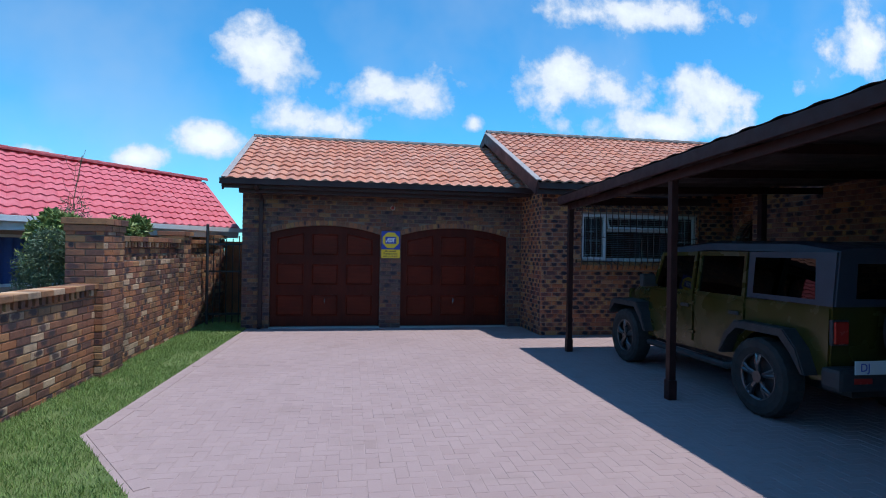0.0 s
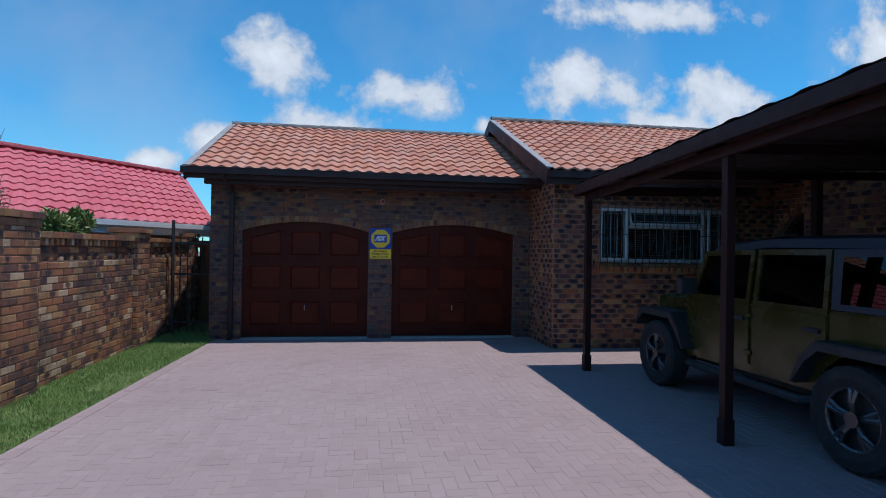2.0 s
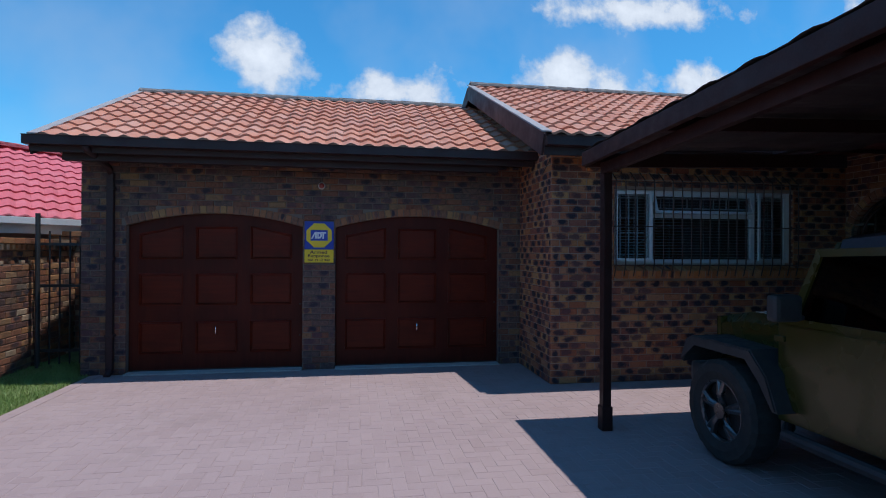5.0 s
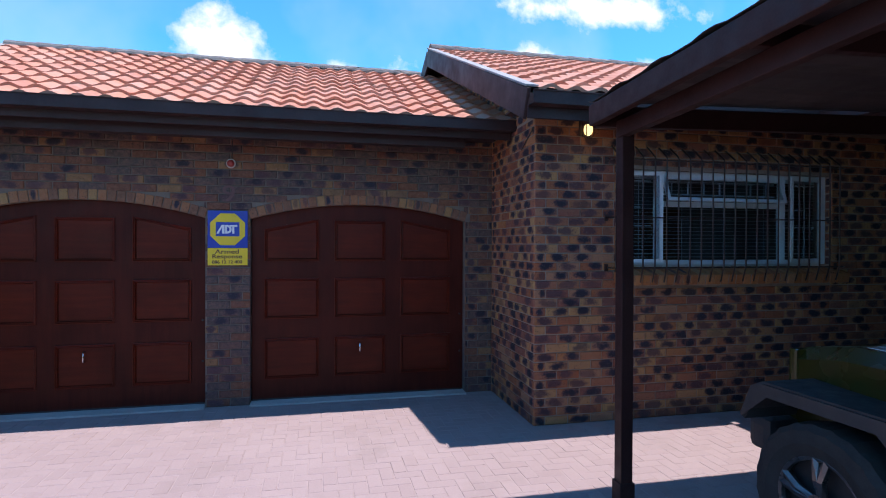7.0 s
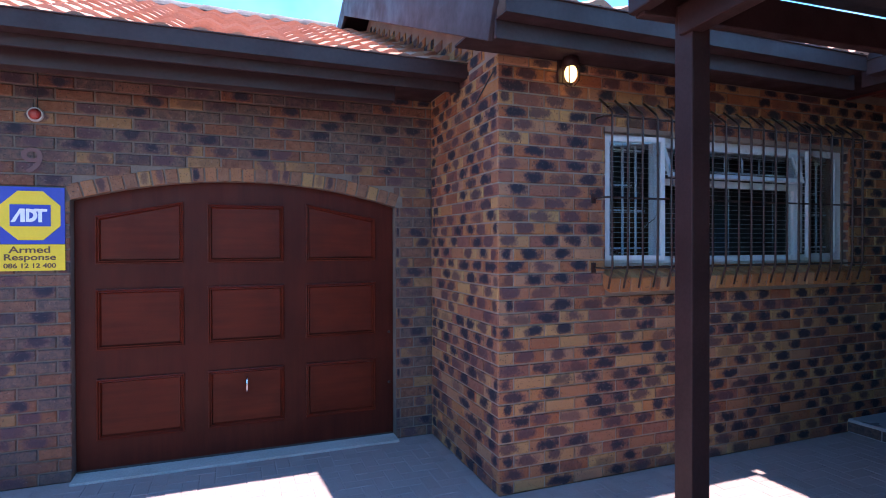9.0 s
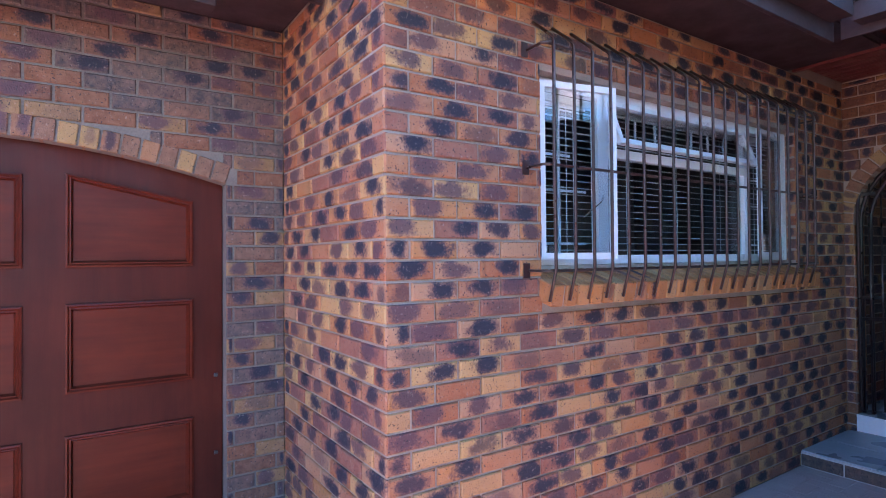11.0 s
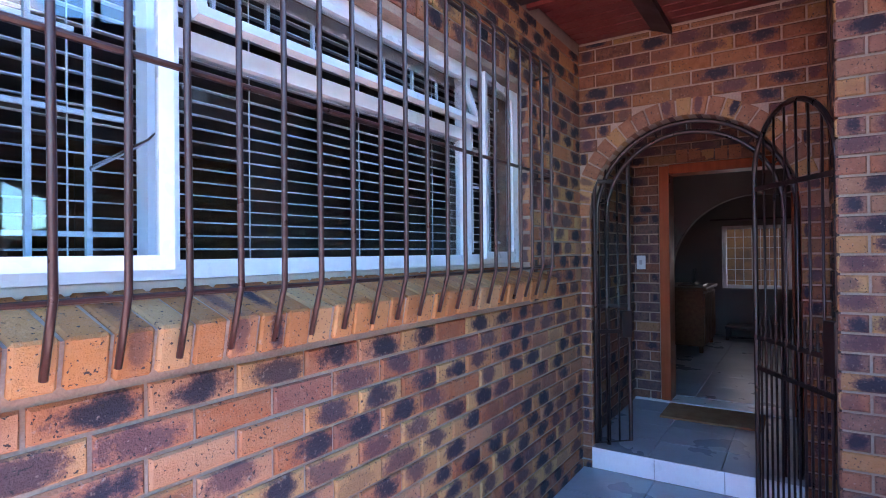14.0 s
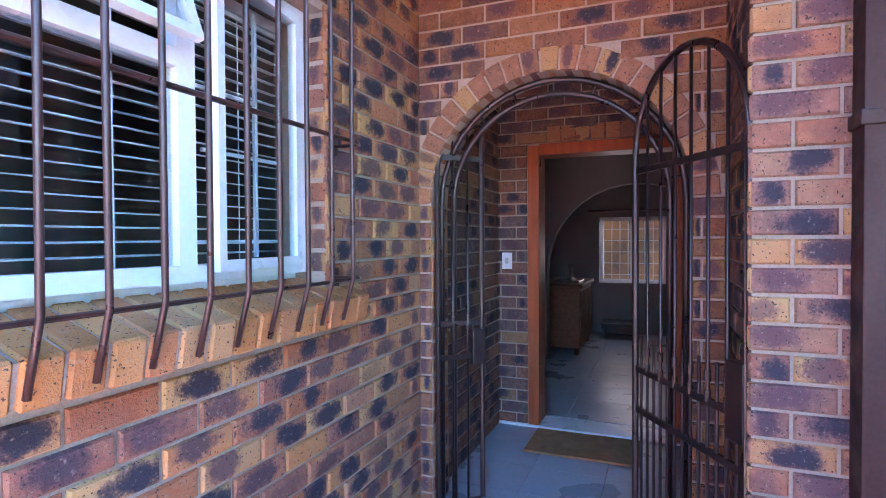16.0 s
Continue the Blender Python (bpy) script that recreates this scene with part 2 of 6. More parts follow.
ORANGE = [(0.5, 0.2, 0.125), (0.54, 0.23, 0.15), (0.43, 0.16, 0.1), (0.52, 0.26, 0.19), (0.39, 0.155, 0.11)]
roof_tile = [tile_mat("clay_roof_tile", k, ORANGE, (0.52, 0.31, 0.25)) for k in (False, True)]
red_tile = [tile_mat("red_roof_tile", k, [(0.55, 0.12, 0.145), (0.59, 0.14, 0.17), (0.49, 0.1, 0.125)], (0.6, 0.21, 0.24)) for k in (False, True)]
ridge_mat = worn("ridge_cement", (0.24, 0.23, 0.24), (0.36, 0.33, 0.33), 3, 0.8, grain=60)
fascia_mat = worn("brown_paint", (0.032, 0.017, 0.019), (0.046, 0.025, 0.027), 2, 0.55, grain=40, relief=0.1, spec=0.25)
steel_brown = worn("brown_steel", (0.026, 0.011, 0.0105), (0.04, 0.017, 0.016), 5, 0.5, grain=80, relief=0.12, spec=0.2)
iron_mat = worn("wrought_iron", (0.03, 0.0115, 0.0105), (0.046, 0.018, 0.016), 8, 0.38, grain=150, relief=0.15)
gate_iron = worn("gate_iron", (0.014, 0.006, 0.006), (0.023, 0.0095, 0.009), 8, 0.38, grain=150, relief=0.15)
sheet_under = worn("roof_sheet", (0.05, 0.04, 0.042), (0.075, 0.06, 0.06), 1.5, 0.6, 0.3, grain=30)
white_frame = worn("white_enamel", (0.6, 0.62, 0.64), (0.68, 0.69, 0.7), 4, 0.35, grain=60, relief=0.05, fine=0.06)
white_gutter = worn("white_gutter", (0.6, 0.63, 0.68), (0.7, 0.72, 0.75), 2, 0.5, grain=40, fine=0.1)
# plaster darkened so its colour stands in for the dimness of the rooms
plaster = worn("dimmed_plaster", (0.124, 0.118, 0.108), (0.155, 0.146, 0.136), 1.5, 0.9, grain=90)
maroon_board = worn("maroon_ceiling_board", (0.12, 0.022, 0.02), (0.16, 0.032, 0.028), 2.5, 0.45, grain=50, relief=0.15)
grey_tile = worn("glazed_floor_tile", (0.259, 0.288, 0.324), (0.288, 0.317, 0.353), 1.2, 0.34, grain=35, relief=0.02, fine=0.1)
grout = worn("grout", (0.2, 0.2, 0.2), (0.28, 0.28, 0.28), 4, 0.9)
black_plastic = worn("black_plastic", (0.018, 0.018, 0.02), (0.03, 0.03, 0.032), 4, 0.55, grain=200, relief=0.2)


def wood_mat(name, a, b, axis, rough=0.38):
    n = Nodes(name, rough, 0, 0.14)
    st = [14, 14, 14]
    st[axis] = 1.1
    g = n.noise(1.6, 8, 0.62, stretch=tuple(st))
    c = n.mix(n.ramp(g, [(0.3, 0.0), (0.7, 1.0)]), a, b)
    c = n.mix(n.ramp(n.noise(2.2, 5), [(0.45, 0.0), (0.75, 0.55)]), c, tuple(v * 0.35 for v in a))
    n.put(n.ramp(n.noise(5, 3), [(0.3, rough - 0.08), (0.7, rough + 0.14)]), n.b.inputs["Roughness"])
    n.bump(g, 0.18, 0.002)
    return n.col(c)


door_panel_wood = wood_mat("stained_panel_wood", (0.072, 0.0095, 0.0047), (0.112, 0.0155, 0.0065), 0, 0.4)
door_frame_wood = wood_mat("stained_rail_wood", (0.05, 0.0072, 0.0043), (0.076, 0.0118, 0.0062), 2, 0.42)
orange_wood = wood_mat("orange_door_wood", (0.24, 0.055, 0.022), (0.34, 0.09, 0.035), 2, 0.35)
brown_wood = wood_mat("furniture_wood", (0.1, 0.04, 0.02), (0.17, 0.075, 0.035), 0)


def glass_mat(name, tint_c=(0.85, 0.9, 0.92), alpha=0.12):
    n = Nodes(name, 0.03, 0, 0.5)
    tr = n.t.nodes.new("ShaderNodeBsdfTransparent")
    tr.inputs[0].default_value = (*tint_c, 1)
    gl = n.t.nodes.new("ShaderNodeBsdfGlossy")
    gl.inputs["Roughness"].default_value = 0.02
    fr = n.t.nodes.new("ShaderNodeLayerWeight")
    fac = n.math("ADD", n.math("MULTIPLY", n.math("POWER", fr.outputs["Facing"], 5.0), 0.85), 0.03 + alpha * 0.15, True)
    mx = n.t.nodes.new("ShaderNodeMixShader")
    n.put(fac, mx.inputs[0]), n.put(tr.outputs[0], mx.inputs[1]), n.put(gl.outputs[0], mx.inputs[2])
    n.put(mx.outputs[0], n.t.nodes["Material Output"].inputs[0])
    return n.m


clear_glass = glass_mat("window_glass")
car_glass = glass_mat("tinted_glass", (0.02, 0.024, 0.028), 0.1)


def plain(name, c, rough=0.5, metal=0.0, grain=80.0):
    return worn(name, tuple(v * 0.93 for v in c), c, 6, rough, metal, grain, 0.06, fine=0.08)


sign_blue, sign_yellow, sign_white = plain("sign_blue", (0.02, 0.045, 0.36)), plain("sign_yellow", (0.8, 0.55, 0.02)), plain("sign_white", (0.75, 0.77, 0.8))
sign_ink = plain("sign_ink", (0.12, 0.05, 0.02))
red_plastic = plain("red_plastic", (0.3, 0.03, 0.025), 0.35)
number_brown = plain("number_brown", (0.13, 0.05, 0.05))
chrome = plain("chrome", (0.7, 0.7, 0.72), 0.15, 1.0)
concrete = worn("concrete", (0.36, 0.33, 0.31), (0.46, 0.42, 0.4), 2, 0.9, grain=80, relief=0.4)
soil = worn("soil", (0.13, 0.1, 0.07), (0.2, 0.15, 0.1), 3, 0.95, grain=60, relief=0.6)

# ---------------------------------------------------------------- mesh tools


def mesh_of(name, verts, faces, mats=(), uvs=None):
    me = bpy.data.meshes.new(name)
    me.from_pydata(verts, [], faces)
    for m in mats:
        me.materials.append(m)
    if uvs is not None:
        layer = me.uv_layers.new(name="UVMap")
        layer.data.foreach_set("uv", np.asarray(uvs, dtype=np.float32).ravel())
    return me


def as_child(ob, parent):
    if parent is not None:
        ob.parent = parent
        ob.matrix_parent_inverse = parent.matrix_basis.inverted() if parent.parent is None else Matrix()
    return ob


def part(name, bm, material, parent=None, label="", smooth=False):
    me = bpy.data.meshes.new(name)
    bmesh.ops.recalc_face_normals(bm, faces=bm.faces)
    if smooth:
        for f in bm.faces:
            f.smooth = True
    bm.to_mesh(me)
    bm.free()
    me.materials.append(material)
    return tagged(as_child(new(name, me), parent), label)


def thing(name, at, label, category, group=""):
    e = new(name)
    e.empty_display_size = 0.1
    e.matrix_basis = Matrix.Translation(at)
    return tagged(e, label, category, group)


def setting(name, bm, material, label="", category="", smooth=False):
    return tagged(part(name, bm, material, None, label, smooth), label, category, kind="structure")


def box(bm, x0, y0, z0, x1, y1, z1, bev=0.0, m=None):
    """An axis-aligned block, its edges rounded by bev, then moved by m."""
    r = bmesh.ops.create_cube(bm, size=1.0)
    vs = r["verts"]
    for v in vs:
        v.co = Vector(((x0 + x1) / 2 + v.co.x * (x1 - x0), (y0 + y1) / 2 + v.co.y * (y1 - y0), (z0 + z1) / 2 + v.co.z * (z1 - z0)))
    if bev:
        es = list({e for v in vs for e in v.link_edges})
        out = bmesh.ops.bevel(bm, geom=es, offset=bev, segments=2, affect="EDGES", profile=0.6)
        vs = list({v for f in out["faces"] for v in f.verts} | {v for v in vs if v.is_valid})
    if m is not None:
        for v in vs:
            v.co = m @ v.co
    return vs


def blk(*a, **k):
    bm = bmesh.new()
    box(bm, *a, **k)
    return bm


def tube(bm, pts, r, n=8, closed=False, flat_k=1.0):
    """A round bar along the points."""
    pts = [Vector(p) for p in pts]
    rings = []
    up = Vector((0.123, 0.456, 0.88)).normalized()
    for i, p in enumerate(pts):
        a = pts[i - 1] if (i > 0 or closed) else p
        b = pts[(i + 1) % len(pts)] if (i < len(pts) - 1 or closed) else p
        d = (b - a).normalized()
        s = d.cross(up).normalized()
        t = s.cross(d)
        rings.append([bm.verts.new(p + s * r * math.cos(k * math.tau / n) + t * r * flat_k * math.sin(k * math.tau / n)) for k in range(n)])
    for i in range(len(rings) - (0 if closed else 1)):
        q0, q1 = rings[i], rings[(i + 1) % len(rings)]
        for k in range(n):
            bm.faces.new((q0[k], q0[(k + 1) % n], q1[(k + 1) % n], q1[k]))
    if not closed:
        bm.faces.new(rings[0][::-1]), bm.faces.new(rings[-1])
    return bm


def rod(pts, r, n=8, closed=False, flat_k=1.0):
    return tube(bmesh.new(), pts, r, n, closed, flat_k)


def slab(loops, place, depth):
    """A plate with the outline loops[0] and holes loops[1:], given in the plane (u, v); place(u, v, w) puts it into the world, w from 0 to depth."""
    bm = bmesh.new()
    edges = []
    for lp in loops:
        vs = [bm.verts.new((u, v, 0)) for u, v in lp]
        edges += [bm.edges.new((vs[i], vs[(i + 1) % len(vs)])) for i in range(len(vs))]
    bmesh.ops.triangle_fill(bm, use_beauty=True, use_dissolve=False, edges=edges)
    g = bmesh.ops.extrude_face_region(bm, geom=list(bm.faces))
    for v in g["geom"]:
        if isinstance(v, bmesh.types.BMVert):
            v.co.z = depth
    for v in bm.verts:
        v.co = Vector(place(*v.co))
    return bm


def arc(cx, cz, r, a0, a1, n):
    return [(cx + r * math.cos(radians(a0 + (a1 - a0) * i / n)), cz + r * math.sin(radians(a0 + (a1 - a0) * i / n))) for i in range(n + 1)]


COURSE, JOINT = 0.085, 0.011
rng = random.Random(7)


def brick_shape(length, height, deep, wear=0.004):
    """One brick: worn front, four sides, open back. Local u along x, front towards -y."""
    c = 0.006
    j = lambda: rng.uniform(-wear, wear) * 0.5
    v = [(0, deep, 0), (length, deep, 0), (length, deep, height), (0, deep, height)]
    v += [(0, c, 0), (length, c, 0), (length, c, height), (0, c, height)]
    v += [(c + j(), j() * 0.4, c + j()), (length - c + j(), j() * 0.4, c + j()), (length - c + j(), j() * 0.4, height - c + j()), (c + j(), j() * 0.4, height - c + j())]
    f = [(8, 9, 10, 11)]
    for a in range(4):
        b = (a + 1) % 4
        f += [(4 + a, 4 + b, 8 + b, 8 + a), (a, b, 4 + b, 4 + a)]
    uv = [(v[i][0] / length, v[i][2] / height) for q in f for i in q]
    return v, f, uv


shape_cache = {}


def brick_mesh(length, height, deep, mat, tag):
    key = (round(length, 3), round(height, 3), deep, tag, rng.randrange(3))
    if key not in shape_cache:
        v, f, uv = brick_shape(round(length, 3), height, deep)
        shape_cache[key] = mesh_of("brick", v, f, [mat], uv)
    return shape_cache[key]


def lay_bricks(parent, origin, udir, spans, mats, tag, near=None, limit=300, deep=0.014, rest_name="brickwork"):
    """spans: (u0, u1, z0, height). The bricks nearest to the point near are objects of their own, the others are joined."""
    U = Vector((udir[0], udir[1], 0))
    N = Vector((udir[1], -udir[0], 0))
    O = Vector((origin[0], origin[1], 0))
    rot = Matrix((U, -N, Vector((0, 0, 1)))).transposed().to_4x4()
    items = []
    for u0, u1, z0, h in spans:
        if u1 - u0 < 0.014:
            continue
        p = O + U * u0 + Vector((0, 0, z0)) + N * rng.uniform(0.001, 0.0045)
        items.append(((p - Vector(near)).length if near else 0.0, p, u1 - u0, h))
    items.sort(key=lambda q: q[0])
    single = items[:limit] if near else []
    rest = items[len(single):]
    for _, p, ln, h in single:
        ob = new("brick", brick_mesh(ln, h, deep, mats[0], tag))
        ob.matrix_basis = Matrix.Translation(p) @ rot @ pose(0, 0, 0, 0, rng.uniform(-0.25, 0.25), rng.uniform(-0.3, 0.3))
        as_child(ob, parent)
    if rest:
        V, F, UV = [], [], []
        for _, p, ln, h in rest:
            v, f, uv = brick_shape(ln, h, deep)
            k = len(V)
            m = Matrix.Translation(p) @ rot
            V += [tuple(m @ Vector(q)) for q in v]
            F += [tuple(i + k for i in q) for q in f]
            UV += uv
        ob = new(rest_name, mesh_of(rest_name, V, F, [mats[1]], UV))
        tagged(as_child(ob, parent), kind="stuff")


def bond(u0, u1, z0, z1, free=None, shift=0.0, unit=0.233):
    """Stretcher bond between u0 and u1; free(u, z) gives the stretches (a, b) of a course that are open to bricks."""
    out, k = [], 0
    z = z0
    while z < z1 - 0.02:
        h = min(COURSE - JOINT, z1 - z)
        for a, b in (free(z + h / 2) if free else [(u0, u1)]):
            a, b = max(a, u0), min(b, u1)
            if b - a < 0.014:
                continue
            s = u0 + shift - (unit / 2 if k % 2 else 0)
            s += math.floor((a - s) / unit) * unit
            while s < b:
                p, q = max(s, a), min(s + unit - JOINT, b)
                if q - p > 0.014:
                    out.append((p, q, z, h))
                s += unit
        z += COURSE
        k += 1
    return out


def cut(stretches, a, b):
    """The stretches without the part between a and b."""
    out = []
    for p, q in stretches:
        if b <= p or a >= q:
            out.append((p, q))
        else:
            if a > p:
                out.append((p, a))
            if b < q:
                out.append((b, q))
    return out

# ---------------------------------------------------------------- ground, drive, lawn
bm = bmesh.new()
box(bm, -260, -260, -0.6, 260, 260, -0.03)
setting("ground", bm, soil, "bare brown earth reaching the horizon", "ground")
DRIVE = [(-2.5, 11.72), (-2.62, 8.0), (-2.72, 5.3), (-1.85, 4.0), (-1.5, 2.6), (-1.5, -6), (7.35, -6), (7.35, 10.45), (3.25, 10.45), (3.25, 11.72)]
bm = slab([DRIVE], lambda u, v, w: (u, v, w - 0.029), 0.0262)
drive = setting("driveway", bm, joint_sand, "pinkish clay paver driveway in herringbone bond", "driveway")


def inside(x, y, poly):
    c = False
    for i in range(len(poly)):
        (x0, y0), (x1, y1) = poly[i - 1], poly[i]
        if (y0 > y) != (y1 > y) and x < (x1 - x0) * (y - y0) / (y1 - y0) + x0:
            c = not c
    return c


def edge_gap(x, y):
    """Distance to the lawn side of the drive."""
    best = 9.0
    for (x0, y0), (x1, y1) in zip(DRIVE[:5], DRIVE[1:6]):
        d = Vector((x1 - x0, y1 - y0))
        k = max(0, min(1, (Vector((x - x0, y - y0))).dot(d) / d.length_squared))
        best = min(best, math.hypot(x - x0 - d.x * k, y - y0 - d.y * k))
    return best


# ---------------------------------------------------------------- garage front wall
GX0, GX1, GY = -2.62, 3.25, 11.72
DOORS = [(-2.08, 0.16), (0.6, 2.93)]
SPRING, CROWN = 1.95, 2.12


def seg_arch(a, b, n=14, lift=0.0):
    """A segmental arch from (b, SPRING) back to (a, SPRING)."""
    w, h = (b - a) / 2, CROWN - SPRING
    r = (w * w + h * h) / (2 * h)
    cx, cz = (a + b) / 2, CROWN - r
    t = math.degrees(math.asin(w / r))
    return arc(cx, cz, r + lift, 90 - t, 90 + t, n), (cx, cz, r, t)


out = [(GX0 + 0.006, 0.0)]
for a, b in DOORS:
    pts, _ = seg_arch(a, b)
    out += [(a, 0.0)] + pts[::-1] + [(b, 0.0)]
out += [(GX1, 0.0), (GX1, 2.95), (GX0 + 0.006, 2.95)]
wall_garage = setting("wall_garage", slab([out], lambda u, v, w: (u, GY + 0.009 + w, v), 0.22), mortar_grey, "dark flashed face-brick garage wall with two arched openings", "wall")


def garage_free(z):
    s = [(GX0, GX1)]
    for a, b in DOORS:
        _, (cx, cz, r, t) = seg_arch(a, b)
        if z < SPRING:
            s = cut(s, a, b)
        else:
            q = (r + 0.118) ** 2 - (z - cz) ** 2
            if q > 0:
                w = min(math.sqrt(q), (b - a) / 2 + 0.06)
                s = cut(s, cx - w, cx + w)
    return s


def voussoirs(parent, cx, cz, r, t0, t1, place, n, mats, long=0.106, deep=0.1, proud=0.004):
    """Bricks on edge round an arch; place(u, z, w) puts a point of the wall's plane, w behind its face, into the world."""
    me_by = []
    for i in range(n):
        a0, a1 = t0 + (t1 - t0) * (i + 0.06) / n, t0 + (t1 - t0) * (i + 0.94) / n
        j = rng.uniform(-0.003, 0.003)
        bm = bmesh.new()
        uvl = bm.loops.layers.uv.new("UVMap")
        q = []
        for w in (-proud + j, deep):
            for rr, aa in ((r, a0), (r, a1), (r + long + j, a1), (r + long + j, a0)):
                q.append(bm.verts.new(place(cx + rr * math.cos(radians(aa)), cz + rr * math.sin(radians(aa)), w)))
        for f in ((0, 1, 2, 3), (7, 6, 5, 4), (0, 4, 5, 1), (1, 5, 6, 2), (2, 6, 7, 3), (3, 7, 4, 0)):
            fc = bm.faces.new([q[k] for k in f])
            for lp, c in zip(fc.loops, ((0, 0), (1, 0), (1, 1), (0, 1))):
                lp[uvl].uv = c
        bmesh.ops.bevel(bm, geom=list(bm.edges), offset=0.004, segments=1, affect="EDGES")
        part("brick", bm, mats[0], parent)


for a, b in DOORS:
    _, (cx, cz, r, t) = seg_arch(a, b)
    voussoirs(wall_garage, cx, cz, r, 90 - t, 90 + t, lambda u, z, w: (u, GY + w, z), 27, brick_arch)

# the wing: front wall, its return beside the garage, and the gable above
WX, WY, WE = 3.25, 10.45, 7.44
WIN = (4.085, 6.635, 1.49, 2.43)
wall_wing = setting("wall_wing", slab([[(WX + 0.006, 0), (WE + 0.3, 0), (WE + 0.3, 3.05), (WX + 0.006, 3.05)], [(WIN[0], 1.385), (WIN[1], 1.385), (WIN[1], WIN[3]), (WIN[0], WIN[3])]],
                    lambda u, v, w: (u, WY + 0.009 + w, v), 0.22), mortar, "orange face-brick wall with dark flashed brick hearts", "wall")
ret = [(10.458, 0), (11.75, 0), (17.5, 0), (17.5, 2.9), (13.97, 4.5), (10.458, 2.95)]
wall_return = setting("wall_return", slab([[(a, z) for a, z in ret]], lambda u, v, w: (WX + 0.009 + w, u, v), 0.2), mortar, "narrow face-brick return wall and gable beside the garage", "wall")

# the entrance: arched wall, the short wall beside it
AX, AY, AR, AZ = 7.44, 9.8, 0.59, 1.78
PY = 9.083
porch_out = [(WY, 0.0), (AY + AR, 0.0)] + arc(AY, AZ, AR, 0, 180, 24) + [(AY - AR, 0.0), (8.2, 0.0), (8.2, 3.2), (WY, 3.2)]
wall_arch = setting("wall_arch", slab([porch_out], lambda u, v, w: (AX + 0.009 + w, u, v), 0.22), mortar, "face-brick entrance wall with a round-headed arch", "wall")
bm = blk(6.809, -6.4, 0, 7.45, PY - 0.009, 3.1)
wall_pier = setting("wall_pier", bm, mortar_pale, "face-brick house wall between entrance and carport", "wall")
ARCH_N = 23
voussoirs(wall_arch, AY, AZ, AR, 0, 180, lambda u, z, w: (AX + w, u, z), ARCH_N, brick_arch, 0.106, 0.22)

# ---------------------------------------------------------------- roofs


def tile_rows(parent, p0, along, up, cols, rows, mats, single, width=0.22, gauge=0.33, keep=None, amp=0.036):
    """Interlocking single-roll tiles: p0 the eave's start, along and up unit vectors in the roof plane."""
    along, up = Vector(along).normalized(), Vector(up).normalized()
    nrm = along.cross(up)
    if nrm.z < 0:
        nrm = -nrm
    n = 8
    V0, F0 = [], []
    for row, (s, lift) in enumerate(((0.0, 0.034), (gauge + 0.05, 0.002))):
        for i in range(n + 1):
            x = i / n
            w = amp * (0.5 - 0.5 * math.cos(x * math.tau))
            V0.append((x * width, s, lift + w))
    for drop in (0.0, 0.03):
        V0 += [(V0[i][0], 0.0, V0[i][2] - drop) for i in range(n + 1)]
    F0 = [(i, i + 1, n + 2 + i, n + 1 + i) for i in range(n)] + [(3 * n + 3 + i, 3 * n + 4 + i, 2 * n + 3 + i, 2 * n + 2 + i) for i in range(n)]
    rot = Matrix((along, up, nrm)).transposed().to_4x4()
    me = mesh_of("roof_tile", V0, F0, [mats[0]])
    for f in me.polygons:
        f.use_smooth = True
    V, F, made = [], [], 0
    for j in range(rows):
        for i in range(cols):
            p = Vector(p0) + along * (i * width) + up * (j * gauge)
            if keep and not keep(p):
                continue
            m = Matrix.Translation(p + nrm * rng.uniform(-0.002, 0.003)) @ rot @ pose(0, 0, 0, rng.uniform(-0.4, 0.4), rng.uniform(-0.3, 0.3), rng.uniform(-0.3, 0.3))
            if made < single:
                ob = new("roof_tile", me)
                ob.matrix_basis = m
                as_child(ob, parent)
            else:
                k = len(V)
                V += [tuple(m @ Vector(q)) for q in V0]
                F += [tuple(a + k for a in q) for q in F0]
            made += 1
    if V:
        me2 = mesh_of("roof_tiles", V, F, [mats[1]])
        me2.polygons.foreach_set("use_smooth", [True] * len(F))
        tagged(as_child(new("roof_tiles", me2), parent), kind="stuff")


def ridge_caps(parent, a, b, mat, step=0.38, r=0.115):
    a, b = Vector(a), Vector(b)
    d = (b - a).normalized()
    n = int((b - a).length / step)
    s = d.cross(Vector((0, 0, 1))).normalized()
    for i in range(n):
        bm = bmesh.new()
        rings = []
        for k, rr in ((0.0, r * 1.08), (step + 0.03, r * 0.97)):
            p = a + d * (i * step + k)
            rings.append([bm.verts.new(p + s * rr * math.cos(t) + Vector((0, 0, 1)) * (rr * 0.75 * math.sin(t) - 0.02)) for t in [math.pi * q / 8 for q in range(9)]])
        for q in range(8):
            bm.faces.new((rings[0][q], rings[0][q + 1], rings[1][q + 1], rings[1][q]))
        g = bmesh.ops.solidify(bm, geom=list(bm.faces), thickness=0.014)
        part("ridge_tile", bm, mat, parent, smooth=False)


EAVE1 = Vector((-2.87, 11.04, 2.92))
RIDGE1 = Vector((-2.87, 14.33, 4.36))
EAVE2 = Vector((2.95, 9.86, 2.925))
RIDGE2 = Vector((2.95, 13.97, 4.66))


def pitched(name, e, r, x1, label):
    """A roof slab of two slopes between the eave line e, the ridge line r and the mirrored eave."""
    th = 0.05
    b = Vector((e.x, 2 * r.y - e.y, e.z))
    prof = [(e.y, e.z - th), (r.y, r.z - th), (b.y, b.z - th), (b.y, b.z - 0.005), (r.y, r.z - 0.005), (e.y, e.z - 0.005)]
    return setting(name, slab([prof], lambda u, v, w: (e.x + 0.01 + w, u, v), x1 - e.x), fascia_mat, label, "roof")


